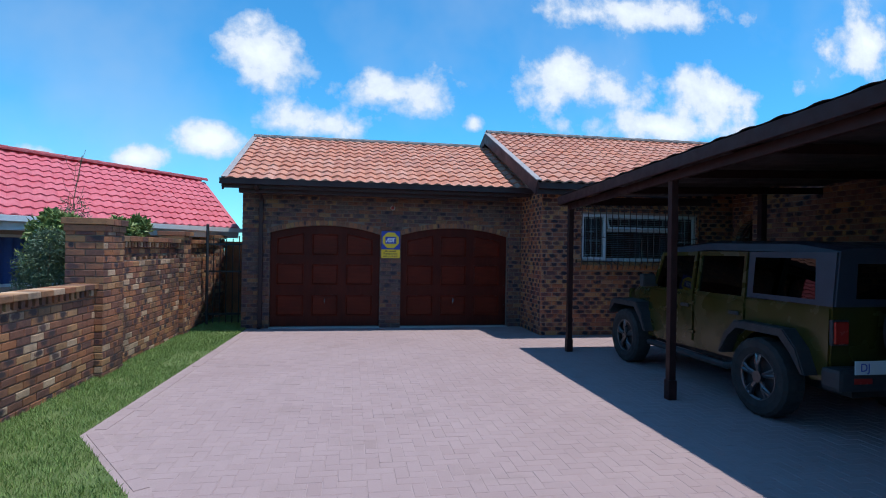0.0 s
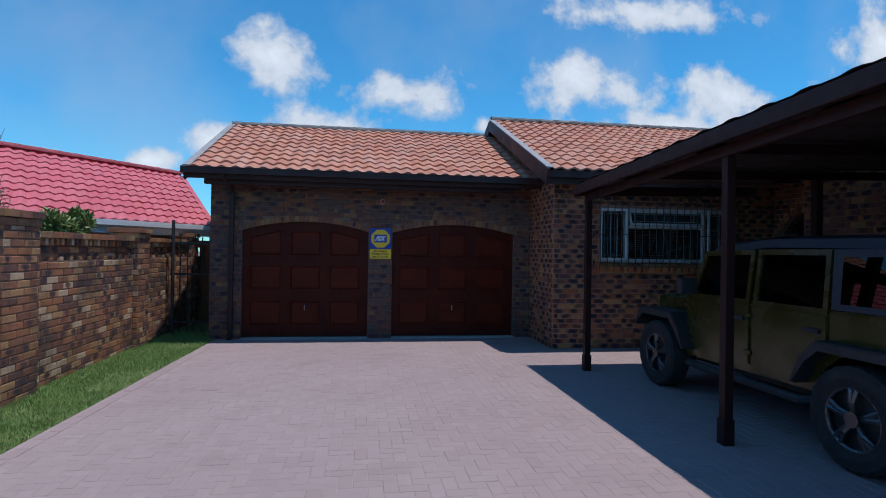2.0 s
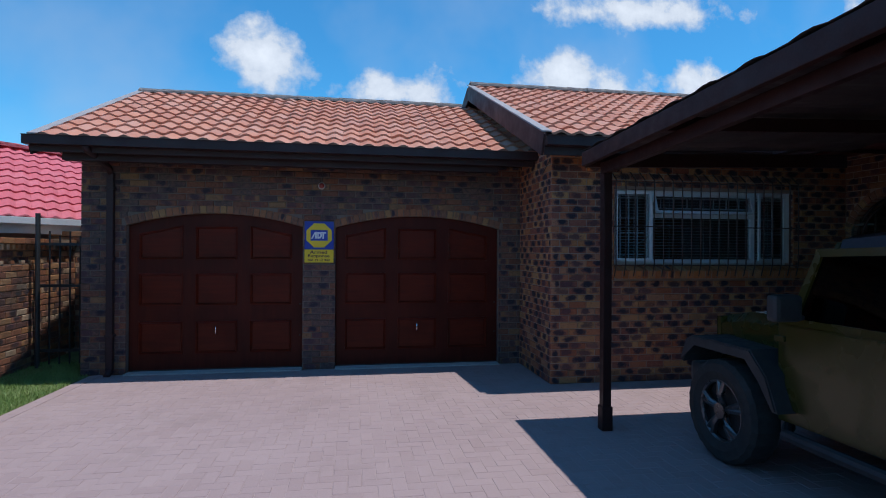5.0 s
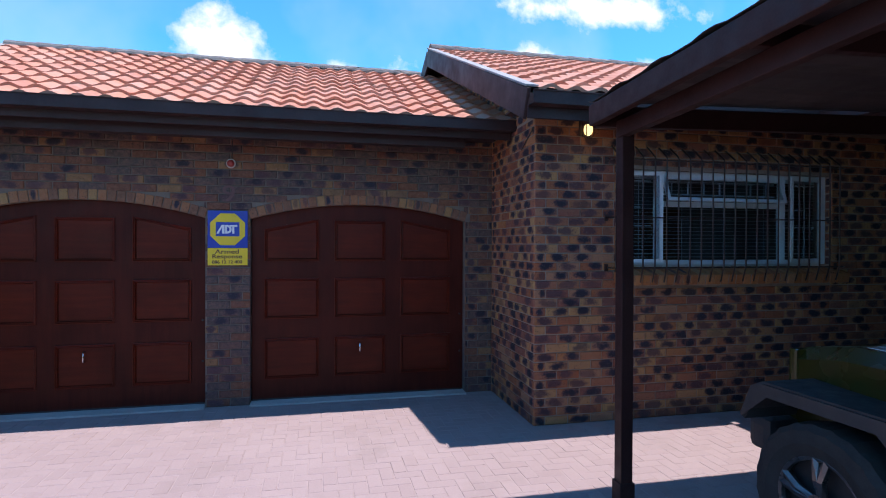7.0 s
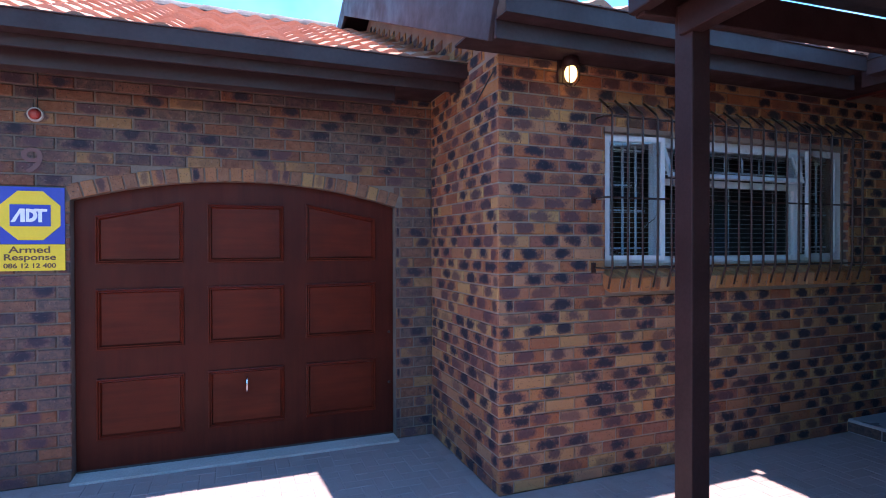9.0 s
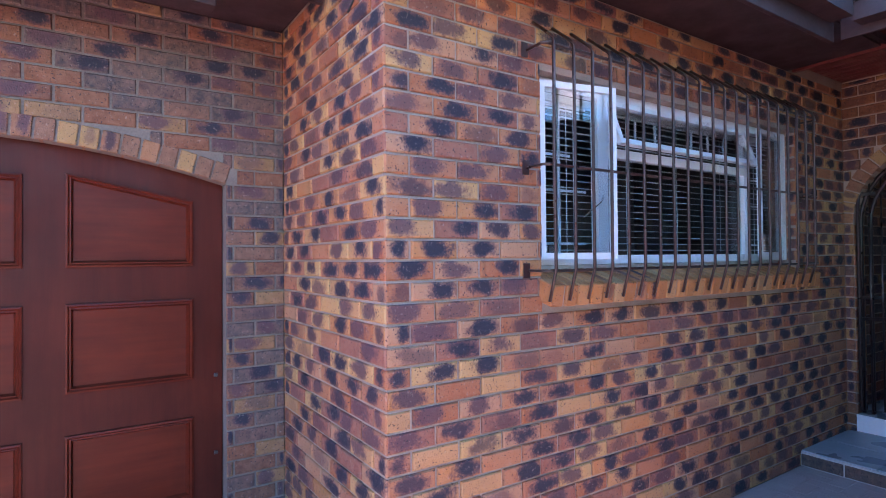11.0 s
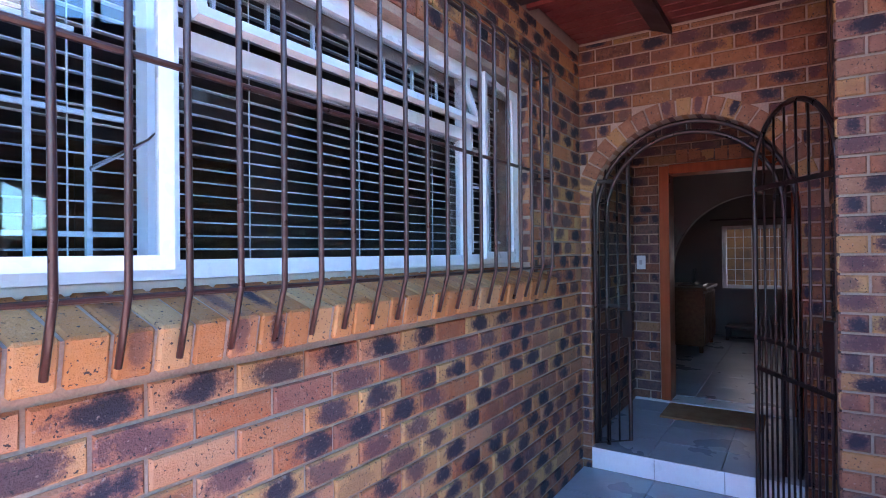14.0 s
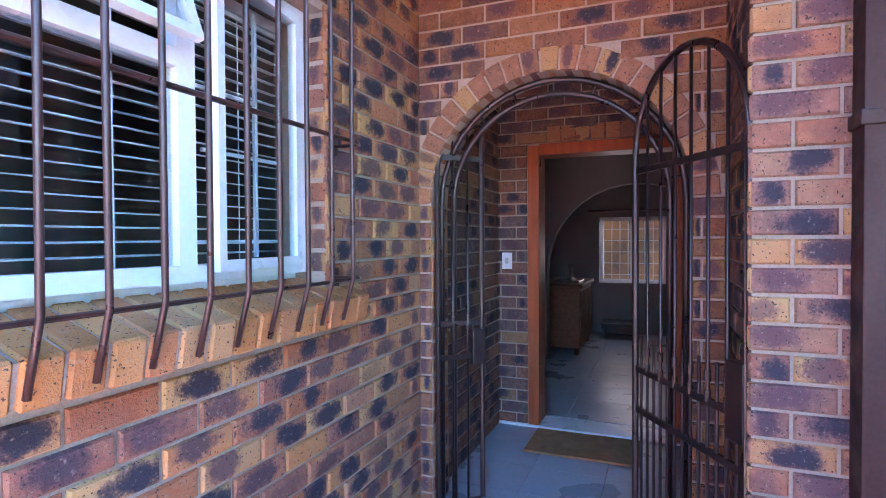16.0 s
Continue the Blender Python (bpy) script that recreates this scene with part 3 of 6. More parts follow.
roof_garage = pitched("roof_garage", EAVE1, RIDGE1, 3.32, "orange concrete-tiled garage roof with a cement ridge")
roof_wing = pitched("roof_wing", EAVE2, RIDGE2, 16.0, "orange concrete-tiled house roof with a cement ridge")
ridge_caps(roof_garage, RIDGE1 + Vector((0.02, 0, 0.03)), (3.15, RIDGE1.y, RIDGE1.z + 0.03), ridge_mat)
ridge_caps(roof_wing, RIDGE2 + Vector((0.02, 0, 0.05)), (13.5, RIDGE2.y, RIDGE2.z + 0.05), ridge_mat)


def beam(name, a, b, w, h, mat, parent=None, label="", bev=0.006):
    """A squared timber from a to b: w wide, h high."""
    a, b = Vector(a), Vector(b)
    d = b - a
    m = Matrix.Translation(a) @ d.to_track_quat("X", "Z").to_matrix().to_4x4()
    return part(name, blk(0, -w / 2, -h / 2, d.length, w / 2, h / 2, bev=bev, m=m), mat, parent, label)


for roof, e, r in ((roof_garage, EAVE1, RIDGE1), (roof_wing, EAVE2, RIDGE2)):
    back_e = Vector((e.x, 2 * r.y - e.y, e.z))
    drop = Vector((-0.005, 0, -0.09))
    big = roof is roof_wing
    beam("barge_board", e + drop + Vector((0, 0.02, 0)), r + drop, 0.03, 0.25 if big else 0.2, fascia_mat, roof, "brown barge board")
    beam("barge_board", r + drop, back_e + drop, 0.03, 0.25 if big else 0.2, fascia_mat, roof, "brown barge board")
    beam("verge_flashing", e + Vector((0.03, 0, 0.055)), r + Vector((0.03, 0, 0.055)), 0.12, 0.02, ridge_mat, roof, "grey verge strip")


def gutter(parent, a, b, w=0.11, h=0.1):
    """An open box gutter along the eave."""
    a, b = Vector(a), Vector(b)
    d = (b - a).normalized()
    s = Vector((-d.y, d.x, 0))
    bm = bmesh.new()
    prof = [(-w / 2 - 0.012, h), (-w / 2, h), (-w / 2, 0.0), (w / 2, 0.0), (w / 2, h), (w / 2 - 0.005, h), (w / 2 - 0.005, 0.005), (-w / 2 + 0.005, 0.005), (-w / 2 + 0.005, h + 0.006), (-w / 2 - 0.012, h + 0.006)]
    rows = [[bm.verts.new(p + s * u + Vector((0, 0, v))) for u, v in prof] for p in (a, b)]
    for i in range(len(prof)):
        k = (i + 1) % len(prof)
        bm.faces.new((rows[0][i], rows[0][k], rows[1][k], rows[1][i]))
    bm.faces.new(rows[0]), bm.faces.new(rows[1][::-1])
    return part("gutter", bm, fascia_mat, parent, "brown box gutter")


gutter(roof_garage, (-2.9, 10.99, 2.84), (3.3, 10.99, 2.84))
part("fascia", blk(-2.87, 11.06, 2.77, 3.24, 11.085, 2.93, bev=0.004), fascia_mat, roof_garage, "brown fascia board")
part("eave_beam", blk(-2.6, 11.2, 2.7, 2.78, 11.32, 2.86, bev=0.004), fascia_mat, roof_garage, "brown beam under the eave")
part("soffit", blk(-2.86, 11.09, 2.86, 3.24, 11.74, 2.875), fascia_mat, roof_garage, "brown soffit boards")
gutter(roof_wing, (2.95, 9.81, 2.815), (5.72, 9.81, 2.815))
part("fascia", blk(2.95, 9.87, 2.72, 5.78, 9.895, 2.92, bev=0.004), fascia_mat, roof_wing, "brown fascia board")
part("soffit", blk(2.96, 9.9, 2.87, 6.55, 10.47, 2.885), fascia_mat, roof_wing, "brown soffit boards")

# porch roof beyond the wing, its unseen far end extended to shade the yard wall
roof_porch = setting("roof_porch", blk(5.84, 7.6, 2.98, 15.2, 10.44, 3.12), fascia_mat, "flat porch roof with brown edge", "roof")
gutter(roof_porch, (5.78, 9.76, 2.79), (5.78, 7.65, 2.79))
part("fascia", blk(5.835, 7.6, 2.74, 5.86, 9.86, 2.97, bev=0.004), fascia_mat, roof_porch, "brown fascia board")
bm = bmesh.new()
for i in range(14):
    x = 6.62 + i * 0.1
    if x < 7.4:
        box(bm, x + 0.003, 8.62, 2.925, x + 0.097, 10.44, 2.94, bev=0.003)
setting("ceiling", bm, maroon_board, "maroon painted tongue-and-groove porch ceiling", "ceiling")
part("trim", blk(6.58, 8.62, 2.86, 6.615, 10.44, 2.98, bev=0.003), maroon_board, roof_porch, "maroon edge board")
part("bracket", blk(6.55, 10.2, 2.98, 6.61, 10.43, 3.1, bev=0.003), white_frame, roof_porch, "white painted block")

# ---------------------------------------------------------------- enclosing walls and floors of the house
floor_in = setting("floor", blk(7.447, 8.2, -0.02, 13.2, 12.4, 0.235), grout, "tiled porch and hall floor", "floor")

# ---------------------------------------------------------------- garage doors


def garage_door(a, b, label):
    """A tip-up timber door: backing, stiles and rails, nine raised panels, pull handle."""
    y = GY + 0.09
    d = thing("garage_door", ((a + b) / 2, y, 0.0), label, "garage door", "garage doors")
    head, (cx, cz, r, t) = seg_arch(a + 0.004, b - 0.004)
    part("backing", slab([[(a + 0.004, 0.02)] + head[::-1] + [(b - 0.004, 0.02)]], lambda u, v, w: (u, y + 0.02 + w, v), 0.03), door_frame_wood, d)
    w = b - a
    k = w / 2.33
    cols = [(a + 0.13 * k, a + 0.705 * k), (a + 0.866 * k, a + 1.43 * k), (a + 1.596 * k, a + w - 0.155 * k)]
    rows = [(0.235, 0.675), (0.88, 1.32), (1.5, 1.93)]
    holes = []
    roof_z = lambda x: cz + math.sqrt(max(0, (r - 0.13) ** 2 - (x - cx) ** 2))
    for c0, c1 in cols:
        for i, (z0, z1) in enumerate(rows):
            if i < 2:
                holes.append([(c0, z0), (c1, z0), (c1, z1), (c0, z1)])
            else:
                m = (c0 + c1) / 2
                if abs(m - cx) < 0.3:
                    holes.append([(c0, z0), (c1, z0), (c1, 1.95), (c0, 1.95)])
                elif m < cx:
                    holes.append([(c0, z0), (c1, z0), (c1, roof_z(c1)), (c0, roof_z(c0) + 0.0)])
                else:
                    holes.append([(c0, z0), (c1, z0), (c1, roof_z(c1)), (c0, roof_z(c0))])
    part("frame", slab([[(a + 0.006, 0.02)] + head[::-1] + [(b - 0.006, 0.02)]] + holes, lambda u, v, w: (u, y + w, v), 0.0196), door_frame_wood, d, "dark stained stiles and rails")
    for h in holes:
        mx, mz = sum(p[0] for p in h) / 4, sum(p[1] for p in h) / 4
        ins = lambda s: [(p[0] + (s if p[0] < mx else -s), p[1] + (s if p[1] < mz else -s)) for p in h]
        bm = bmesh.new()
        rings = [[bm.verts.new((u, yy, v)) for u, v in ins(s)] for s, yy in ((0.001, y + 0.0195), (0.001, y - 0.012), (0.01, y - 0.015), (0.018, y - 0.006), (0.024, y - 0.008), (0.034, y + 0.013))]
        for p, q in zip(rings, rings[1:]):
            for i in range(4):
                bm.faces.new((p[i], p[(i + 1) % 4], q[(i + 1) % 4], q[i]))
        bm.faces.new(rings[-1])
        part("panel", bm, door_panel_wood, d, "reddish-brown raised panel with moulded edge")
    hx = (a + b) / 2 - 0.02
    bm = rod([(hx, y + 0.01, 0.5), (hx, y - 0.04, 0.5), (hx, y - 0.045, 0.51), (hx, y - 0.045, 0.59), (hx, y - 0.04, 0.6), (hx, y + 0.01, 0.6)], 0.007)
    part("handle", bm, chrome, d, "small chrome pull handle", True)
    part("bottom_seal", blk(a + 0.01, y - 0.004, 0.004, b - 0.01, y + 0.03, 0.03, bev=0.004), black_plastic, d, "black rubber seal")
    for zz in (0.45, 0.88):
        part("bolt", blk(b - 0.05, y - 0.012, zz, b - 0.03, y + 0.004, zz + 0.02, bev=0.004), black_plastic, d)
    return d


garage_door(*DOORS[0], "closed reddish-brown panelled timber garage door under a brick arch")
garage_door(*DOORS[1], "closed reddish-brown panelled timber garage door under a brick arch")
for a, b in DOORS:
    bm = blk(a - 0.0, GY - 0.09, -0.004, b, GY + 0.1, 0.016, bev=0.006)
    setting("threshold", bm, concrete, "grey concrete threshold at the garage door", "threshold")

# the garage's inside, closed
setting("wall_back", blk(GX0, 17.3, 0, 16, 17.5, 2.9), plaster, "plain rear wall of the house", "wall")
setting("wall_garage_side", blk(GX0 + 0.01, 11.96, 0, GX0 + 0.23, 17.3, 2.86), mortar, "plain brick side wall of the garage", "wall")

# ---------------------------------------------------------------- sign, siren, number, downpipe


def letters(text, size, at, mat, parent, name="lettering", sx=1.0, bold=0.0):
    cu = bpy.data.curves.new("text", "FONT")
    cu.body, cu.size, cu.align_x, cu.align_y, cu.extrude, cu.offset = text, size, "CENTER", "CENTER", 0.0006, bold
    tmp = new("text", cu)
    dg = bpy.context.evaluated_depsgraph_get()
    me = bpy.data.meshes.new_from_object(tmp.evaluated_get(dg))
    bpy.data.objects.remove(tmp)
    me.transform(Matrix.Translation(at) @ pose(0, 0, 0, 90, 0, 0) @ Matrix.Diagonal((sx, 1, 1, 1)))
    me.materials.clear()
    me.materials.append(mat)
    return as_child(new(name, me), parent)


SX, SY = 0.38, GY - 0.004
sign = thing("security_sign", (SX, SY, 1.42), "blue and yellow armed-response security sign on brick pier", "sign")
part("upper_plate", blk(SX - 0.195, SY - 0.01, 1.6, SX + 0.195, SY, 1.985, bev=0.003), sign_blue, sign, "blue plate")
part("lower_plate", blk(SX - 0.195, SY - 0.012, 1.42, SX + 0.195, SY - 0.001, 1.598, bev=0.003), sign_yellow, sign, "yellow plate")
oct_pts = [(0.172 * math.cos(radians(22.5 + 45 * i)) / math.cos(radians(22.5)) * 0.99, 0.165 * math.sin(radians(22.5 + 45 * i)) / math.cos(radians(22.5))) for i in range(8)]
part("octagon", slab([oct_pts], lambda u, v, w: (SX + u, SY - 0.014 + w, 1.792 + v), 0.004), sign_yellow, sign, "yellow octagon")
part("emblem_field", blk(SX - 0.115, SY - 0.017, 1.72, SX + 0.115, SY - 0.0142, 1.866), sign_blue, sign, "blue field")
ex, ez = SX, 1.793
mk = lambda lp: slab(lp, lambda u, v, w: (ex + u, SY - 0.02 + w, ez + v), 0.0028)
part("emblem", mk([[(-0.11, -0.045), (-0.085, -0.045), (-0.055, 0.02), (-0.055, -0.045), (-0.03, -0.045), (-0.03, 0.045), (-0.058, 0.045)]]), sign_white, sign, "white emblem shape")
part("emblem", mk([[(-0.024, -0.045)] + arc(-0.005, 0.0, 0.045, -90, 90, 8) + [(-0.024, 0.045)], [(-0.006, -0.024)] + arc(-0.004, 0.0, 0.022, -80, 80, 6) + [(-0.006, 0.024)]]), sign_white, sign, "white emblem shape")
part("emblem", mk([[(0.045, -0.045), (0.066, -0.045), (0.066, 0.026), (0.095, 0.026), (0.095, 0.045), (0.02, 0.045), (0.02, 0.026), (0.045, 0.026)]]), sign_white, sign, "white emblem shape")
letters("Armed", 0.062, (SX - 0.005, SY - 0.0135, 1.56), sign_ink, sign, sx=1.35, bold=0.0012)
letters("Response", 0.058, (SX - 0.005, SY - 0.0135, 1.51), sign_ink, sign, sx=1.32, bold=0.0012)
letters("086 12 12 400", 0.044, (SX - 0.005, SY - 0.0135, 1.453), sign_ink, sign, sx=1.15, bold=0.0012)

sign.matrix_basis = Matrix.Translation((0, 0, 0.045)) @ sign.matrix_basis
siren = thing("alarm_siren", (0.41, GY, 2.52), "round red alarm strobe on the brick wall", "alarm")
bm = bmesh.new()
bmesh.ops.create_cone(bm, cap_ends=True, segments=24, radius1=0.05, radius2=0.046, depth=0.02, matrix=pose(0.41, GY - 0.012, 2.52, 90))
part("base", bm, concrete, siren, "pale base ring")
bm = bmesh.new()
bmesh.ops.create_uvsphere(bm, u_segments=20, v_segments=10, radius=0.038, matrix=pose(0.41, GY - 0.02, 2.52) @ Matrix.Diagonal((1, 0.8, 1, 1)))
part("dome", bm, red_plastic, siren, "dull red dome", True)
part("cable", rod([(0.42, GY - 0.006, 2.56), (0.422, GY - 0.005, 2.65), (0.425, GY - 0.006, 2.86)], 0.004, 6), black_plastic, siren, "thin dark cable")
house_number = letters("9", 0.24, (0.39, GY - 0.012, 2.2), number_brown, None, "house_number", 1.15, 0.002)
tagged(house_number, "brown raised house number nine on brickwork", "house number")

pipe = thing("downpipe", (-2.25, GY - 0.05, 0.0), "dark brown square downpipe on the garage corner", "downpipe")
part("pipe", blk(-2.29, GY - 0.085, 0.06, -2.21, GY - 0.006, 2.62, bev=0.008), fascia_mat, pipe)
part("offset", rod([(-2.25, GY - 0.045, 2.6), (-2.25, GY - 0.12, 2.68), (-2.25, 11.04, 2.8), (-2.25, 10.99, 2.85)], 0.04, 10), fascia_mat, pipe, "swan-neck to the gutter", True)
part("shoe", rod([(-2.25, GY - 0.045, 0.09), (-2.25, GY - 0.09, 0.03), (-2.25, GY - 0.14, 0.015)], 0.04, 10), fascia_mat, pipe, "kicked-out shoe", True)
for zz in (0.5, 1.5, 2.4):
    part("clip", blk(-2.305, GY - 0.09, zz, -2.195, GY - 0.002, zz + 0.03, bev=0.003), fascia_mat, pipe)

# ---------------------------------------------------------------- bulkhead lamp on the wing
lamp_glass = Nodes("lit_lamp_glass", 0.3)
lamp_glass.b.inputs["Emission Color"].default_value = (1.0, 0.72, 0.25, 1)
lamp_glass.b.inputs["Emission Strength"].default_value = 1.3
lamp_glass_mat = lamp_glass.col((0.8, 0.6, 0.25))
LX, LY, LZ = 3.75, WY, 2.735
lamp = thing("bulkhead_lamp", (LX, LY, LZ), "lit bulkhead lamp with yellow glass under the eave", "lamp")
part("back_plate", blk(LX - 0.06, LY - 0.02, LZ - 0.02, LX + 0.06, LY - 0.001, LZ + 0.16, bev=0.006), fascia_mat, lamp)
bm = bmesh.new()
bmesh.ops.create_cone(bm, cap_ends=True, segments=20, radius1=0.062, radius2=0.045, depth=0.09, matrix=pose(LX, LY - 0.08, LZ + 0.12))
part("cap", bm, steel_brown, lamp, "dark cap", True)
bm = bmesh.new()
bmesh.ops.create_uvsphere(bm, u_segments=18, v_segments=10, radius=0.042, matrix=pose(LX, LY - 0.08, LZ + 0.03) @ Matrix.Diagonal((1, 1, 1.4, 1)))
part("bulb_glass", bm, lamp_glass_mat, lamp, "glowing yellow glass", True)
for i in range(4):
    a = radians(45 + 90 * i)
    part("cage_bar", rod([(LX + 0.054 * math.cos(a), LY - 0.08 + 0.054 * math.sin(a), LZ + 0.09), (LX + 0.054 * math.cos(a), LY - 0.08 + 0.054 * math.sin(a), LZ - 0.02), (LX + 0.02 * math.cos(a), LY - 0.08 + 0.02 * math.sin(a), LZ - 0.055)], 0.004, 6), steel_brown, lamp)
cable = part("cable", rod([(3.244, WY + 0.01, 2.78), (3.242, WY + 0.15, 2.71), (3.242, WY + 0.32, 2.62)], 0.005, 6), black_plastic)
tagged(cable, "dark cable sagging along the brick return", "cable")

# ---------------------------------------------------------------- wing window
FY = WY + 0.075
x0, x1, z0, z1 = WIN
window = setting("window_1", slab([[(x0 + 0.002, z0 + 0.002), (x1 - 0.002, z0 + 0.002), (x1 - 0.002, z1 - 0.002), (x0 + 0.002, z1 - 0.002)],
                                   [(x0 + 0.05, z0 + 0.05), (4.575, z0 + 0.05), (4.575, z1 - 0.05), (x0 + 0.05, z1 - 0.05)],
                                   [(4.655, z0 + 0.05), (6.055, z0 + 0.05), (6.055, 2.075), (4.655, 2.075)],
                                   [(4.655, 2.125), (6.055, 2.125), (6.055, z1 - 0.05), (4.655, z1 - 0.05)],
                                   [(6.115, z0 + 0.05), (x1 - 0.05, z0 + 0.05), (x1 - 0.05, z1 - 0.05), (6.115, z1 - 0.05)]],
                                  lambda u, v, w: (u, FY + w, v), 0.05), white_frame, "white-painted steel window frame with two side casements", "window")


def pane(xa, za, xb, zb, parent, m=None, y=FY + 0.024):
    ob = part("pane", blk(xa, y, za, xb, y + 0.004, zb, m=m), clear_glass, parent, "clear glass")
    ob.visible_shadow = False
    return ob


pane(4.655, z0 + 0.05, 6.055, 2.075, window)


def sash(name, xa, za, xb, zb, m, label):
    s = part(name, slab([[(xa, za), (xb, za), (xb, zb), (xa, zb)], [(xa + 0.032, za + 0.032), (xb - 0.032, za + 0.032), (xb - 0.032, zb - 0.032), (xa + 0.032, zb - 0.032)]],
                        lambda u, v, w: tuple(m @ Vector((u, w, v))), 0.026), white_frame, window, label)
    pane(xa + 0.03, za + 0.03, xb - 0.03, zb - 0.03, s, m, 0.01)
    return s


# the side casements stand open; the fanlight tips out
mL = Matrix.Translation((4.12, FY - 0.03, 0)) @ pose(0, 0, 0, 0, 0, -13) @ Matrix.Translation((-4.12, 0, 0))
sash("casement", 4.12, z0 + 0.03, 4.575, z1 - 0.03, mL, "open white side casement")
mR = Matrix.Translation((x1 - 0.05, FY - 0.004, 0)) @ pose(0, 0, 0, 0, 0, 9) @ Matrix.Translation((-(x1 - 0.05), 0, 0))
sash("casement", 6.115, z0 + 0.03, x1 - 0.05, z1 - 0.03, mR, "open white side casement")
mT = Matrix.Translation((0, FY - 0.006, z1 - 0.05)) @ pose(0, 0, 0, -20, 0, 0) @ Matrix.Translation((0, 0, -(z1 - 0.05)))
sash("fanlight", 4.65, 2.12, 6.06, z1 - 0.045, mT, "white top-hung fanlight tipped open")
part("stay", rod([(4.6, FY - 0.01, 1.86), (4.56, FY - 0.03, 1.82), (4.44, FY - 0.02, 1.74)], 0.009, 6, flat_k=0.4), chrome, window, "casement stay")
part("catch", blk(4.25, FY + 0.05, z0 + 0.055, 4.3, FY + 0.07, z0 + 0.1, bev=0.005), chrome, window, "window catch")
# inner burglar bars, white
IY = FY + 0.075
for xa, xb in ((x0 + 0.06, 4.575), (6.12, x1 - 0.05)):
    g = thing("inner_burglar_bars", ((xa + xb) / 2, IY, z0 + 0.055), "white-painted inner burglar bars behind a casement", "burglar bars", "inner burglar bars")
    w = xb - xa
    for k in (0.22, 0.5, 0.78) if xa < 5 else (0.3, 0.7):
        part("bar", blk(xa + w * k - 0.006, IY, z0 + 0.06, xa + w * k + 0.006, IY + 0.012, z1 - 0.06), white_frame, g)
    for k in (0.12, 0.42, 0.62, 0.9):
        zz = z0 + (z1 - z0) * k
        part("rail", blk(xa + (w * 0.22 if k in (0.42,) else 0), IY + 0.012, zz - 0.006, xb - (w * 0.28 if k == 0.62 else 0), IY + 0.022, zz + 0.006), white_frame, g)
g = thing("inner_burglar_bars", (5.35, IY, 2.13), "white-painted burglar bars across the fanlight", "burglar bars", "inner burglar bars")
for zz in (2.2, 2.33):
    part("rail", blk(4.66, IY, zz, 6.05, IY + 0.012, zz + 0.014), white_frame, g)
for k in range(7):
    part("bar", blk(4.8 + k * 0.19, IY, 2.2, 4.812 + k * 0.19, IY + 0.011, 2.34), white_frame, g)

# venetian blind, slats half open
blind = thing("venetian_blind", (5.35, FY + 0.16, 1.5), "lowered venetian blind with open pale slats behind the window", "blind")
part("head_rail", blk(x0 + 0.03, FY + 0.105, 2.36, x1 - 0.03, FY + 0.145, 2.4, bev=0.004), white_frame, blind)
slat_me = None
for i in range(22):
    zz = 1.53 + i * 0.038
    if slat_me is None:
        bm = blk(x0 + 0.035, -0.0125, -0.0018, x1 - 0.035, 0.0125, 0.0018, bev=0.0008, m=pose(0, 0, 0, 6, 0, 0))
        ob = part("slat", bm, white_frame, blind)
        slat_me = ob.data
    else:
        ob = as_child(new("slat", slat_me), blind)
    ob.matrix_basis = pose(0, FY + 0.125, zz)
for xx in (4.45, 4.95, 5.45, 5.95, 6.4):
    part("cord", rod([(xx, FY + 0.112, 1.52), (xx, FY + 0.112, 2.37)], 0.0022, 5), white_frame, blind)
part("bottom_rail", blk(x0 + 0.035, FY + 0.112, 1.497, x1 - 0.035, FY + 0.138, 1.512, bev=0.003), white_frame, blind)

# the brick-on-edge sill
SN = 31
sx0, sx1 = x0 - 0.02, x1 + 0.16
sill = thing("window_sill", ((sx0 + sx1) / 2, WY, 1.2), "sloping brick-on-edge window sill in orange bricks", "window sill")
step_x = (sx1 - sx0) / SN
for i in range(SN):
    xa = sx0 + i * step_x + 0.005
    xb = xa + step_x - 0.01
    bm = bmesh.new()
    uvl = bm.loops.layers.uv.new("UVMap")
    j = rng.uniform(-0.004, 0.004)
    prof = [(WY - 0.09 + j, 1.4), (WY + 0.12, 1.472), (WY + 0.12, 1.36), (WY - 0.072 + j, 1.298)]
    q = [[bm.verts.new((xx, p, z)) for p, z in prof] for xx in (xa, xb)]
    fs = [bm.faces.new(q[0]), bm.faces.new(q[1][::-1])] + [bm.faces.new((q[0][k], q[1][k], q[1][(k + 1) % 4], q[0][(k + 1) % 4])) for k in range(4)]
    for f in fs:
        for lp, c in zip(f.loops, ((0, 0), (1, 0), (1, 1), (0, 1))):
            lp[uvl].uv = c
    bmesh.ops.bevel(bm, geom=list(bm.edges), offset=0.006, segments=1, affect="EDGES")
    part("brick", bm, brick_sill[0], sill)
part("mortar_bed", slab([[(WY - 0.08, 1.394), (WY + 0.118, 1.464), (WY + 0.118, 1.37), (WY - 0.062, 1.306)]], lambda u, v, w: (sx0 + 0.008 + w, u, v), sx1 - sx0 - 0.016), mortar, sill)
part("sill_board", blk(x0 + 0.01, FY + 0.055, 1.462, x1 - 0.01, WY + 0.26, 1.488, bev=0.004), white_frame, sill, "white inner sill")

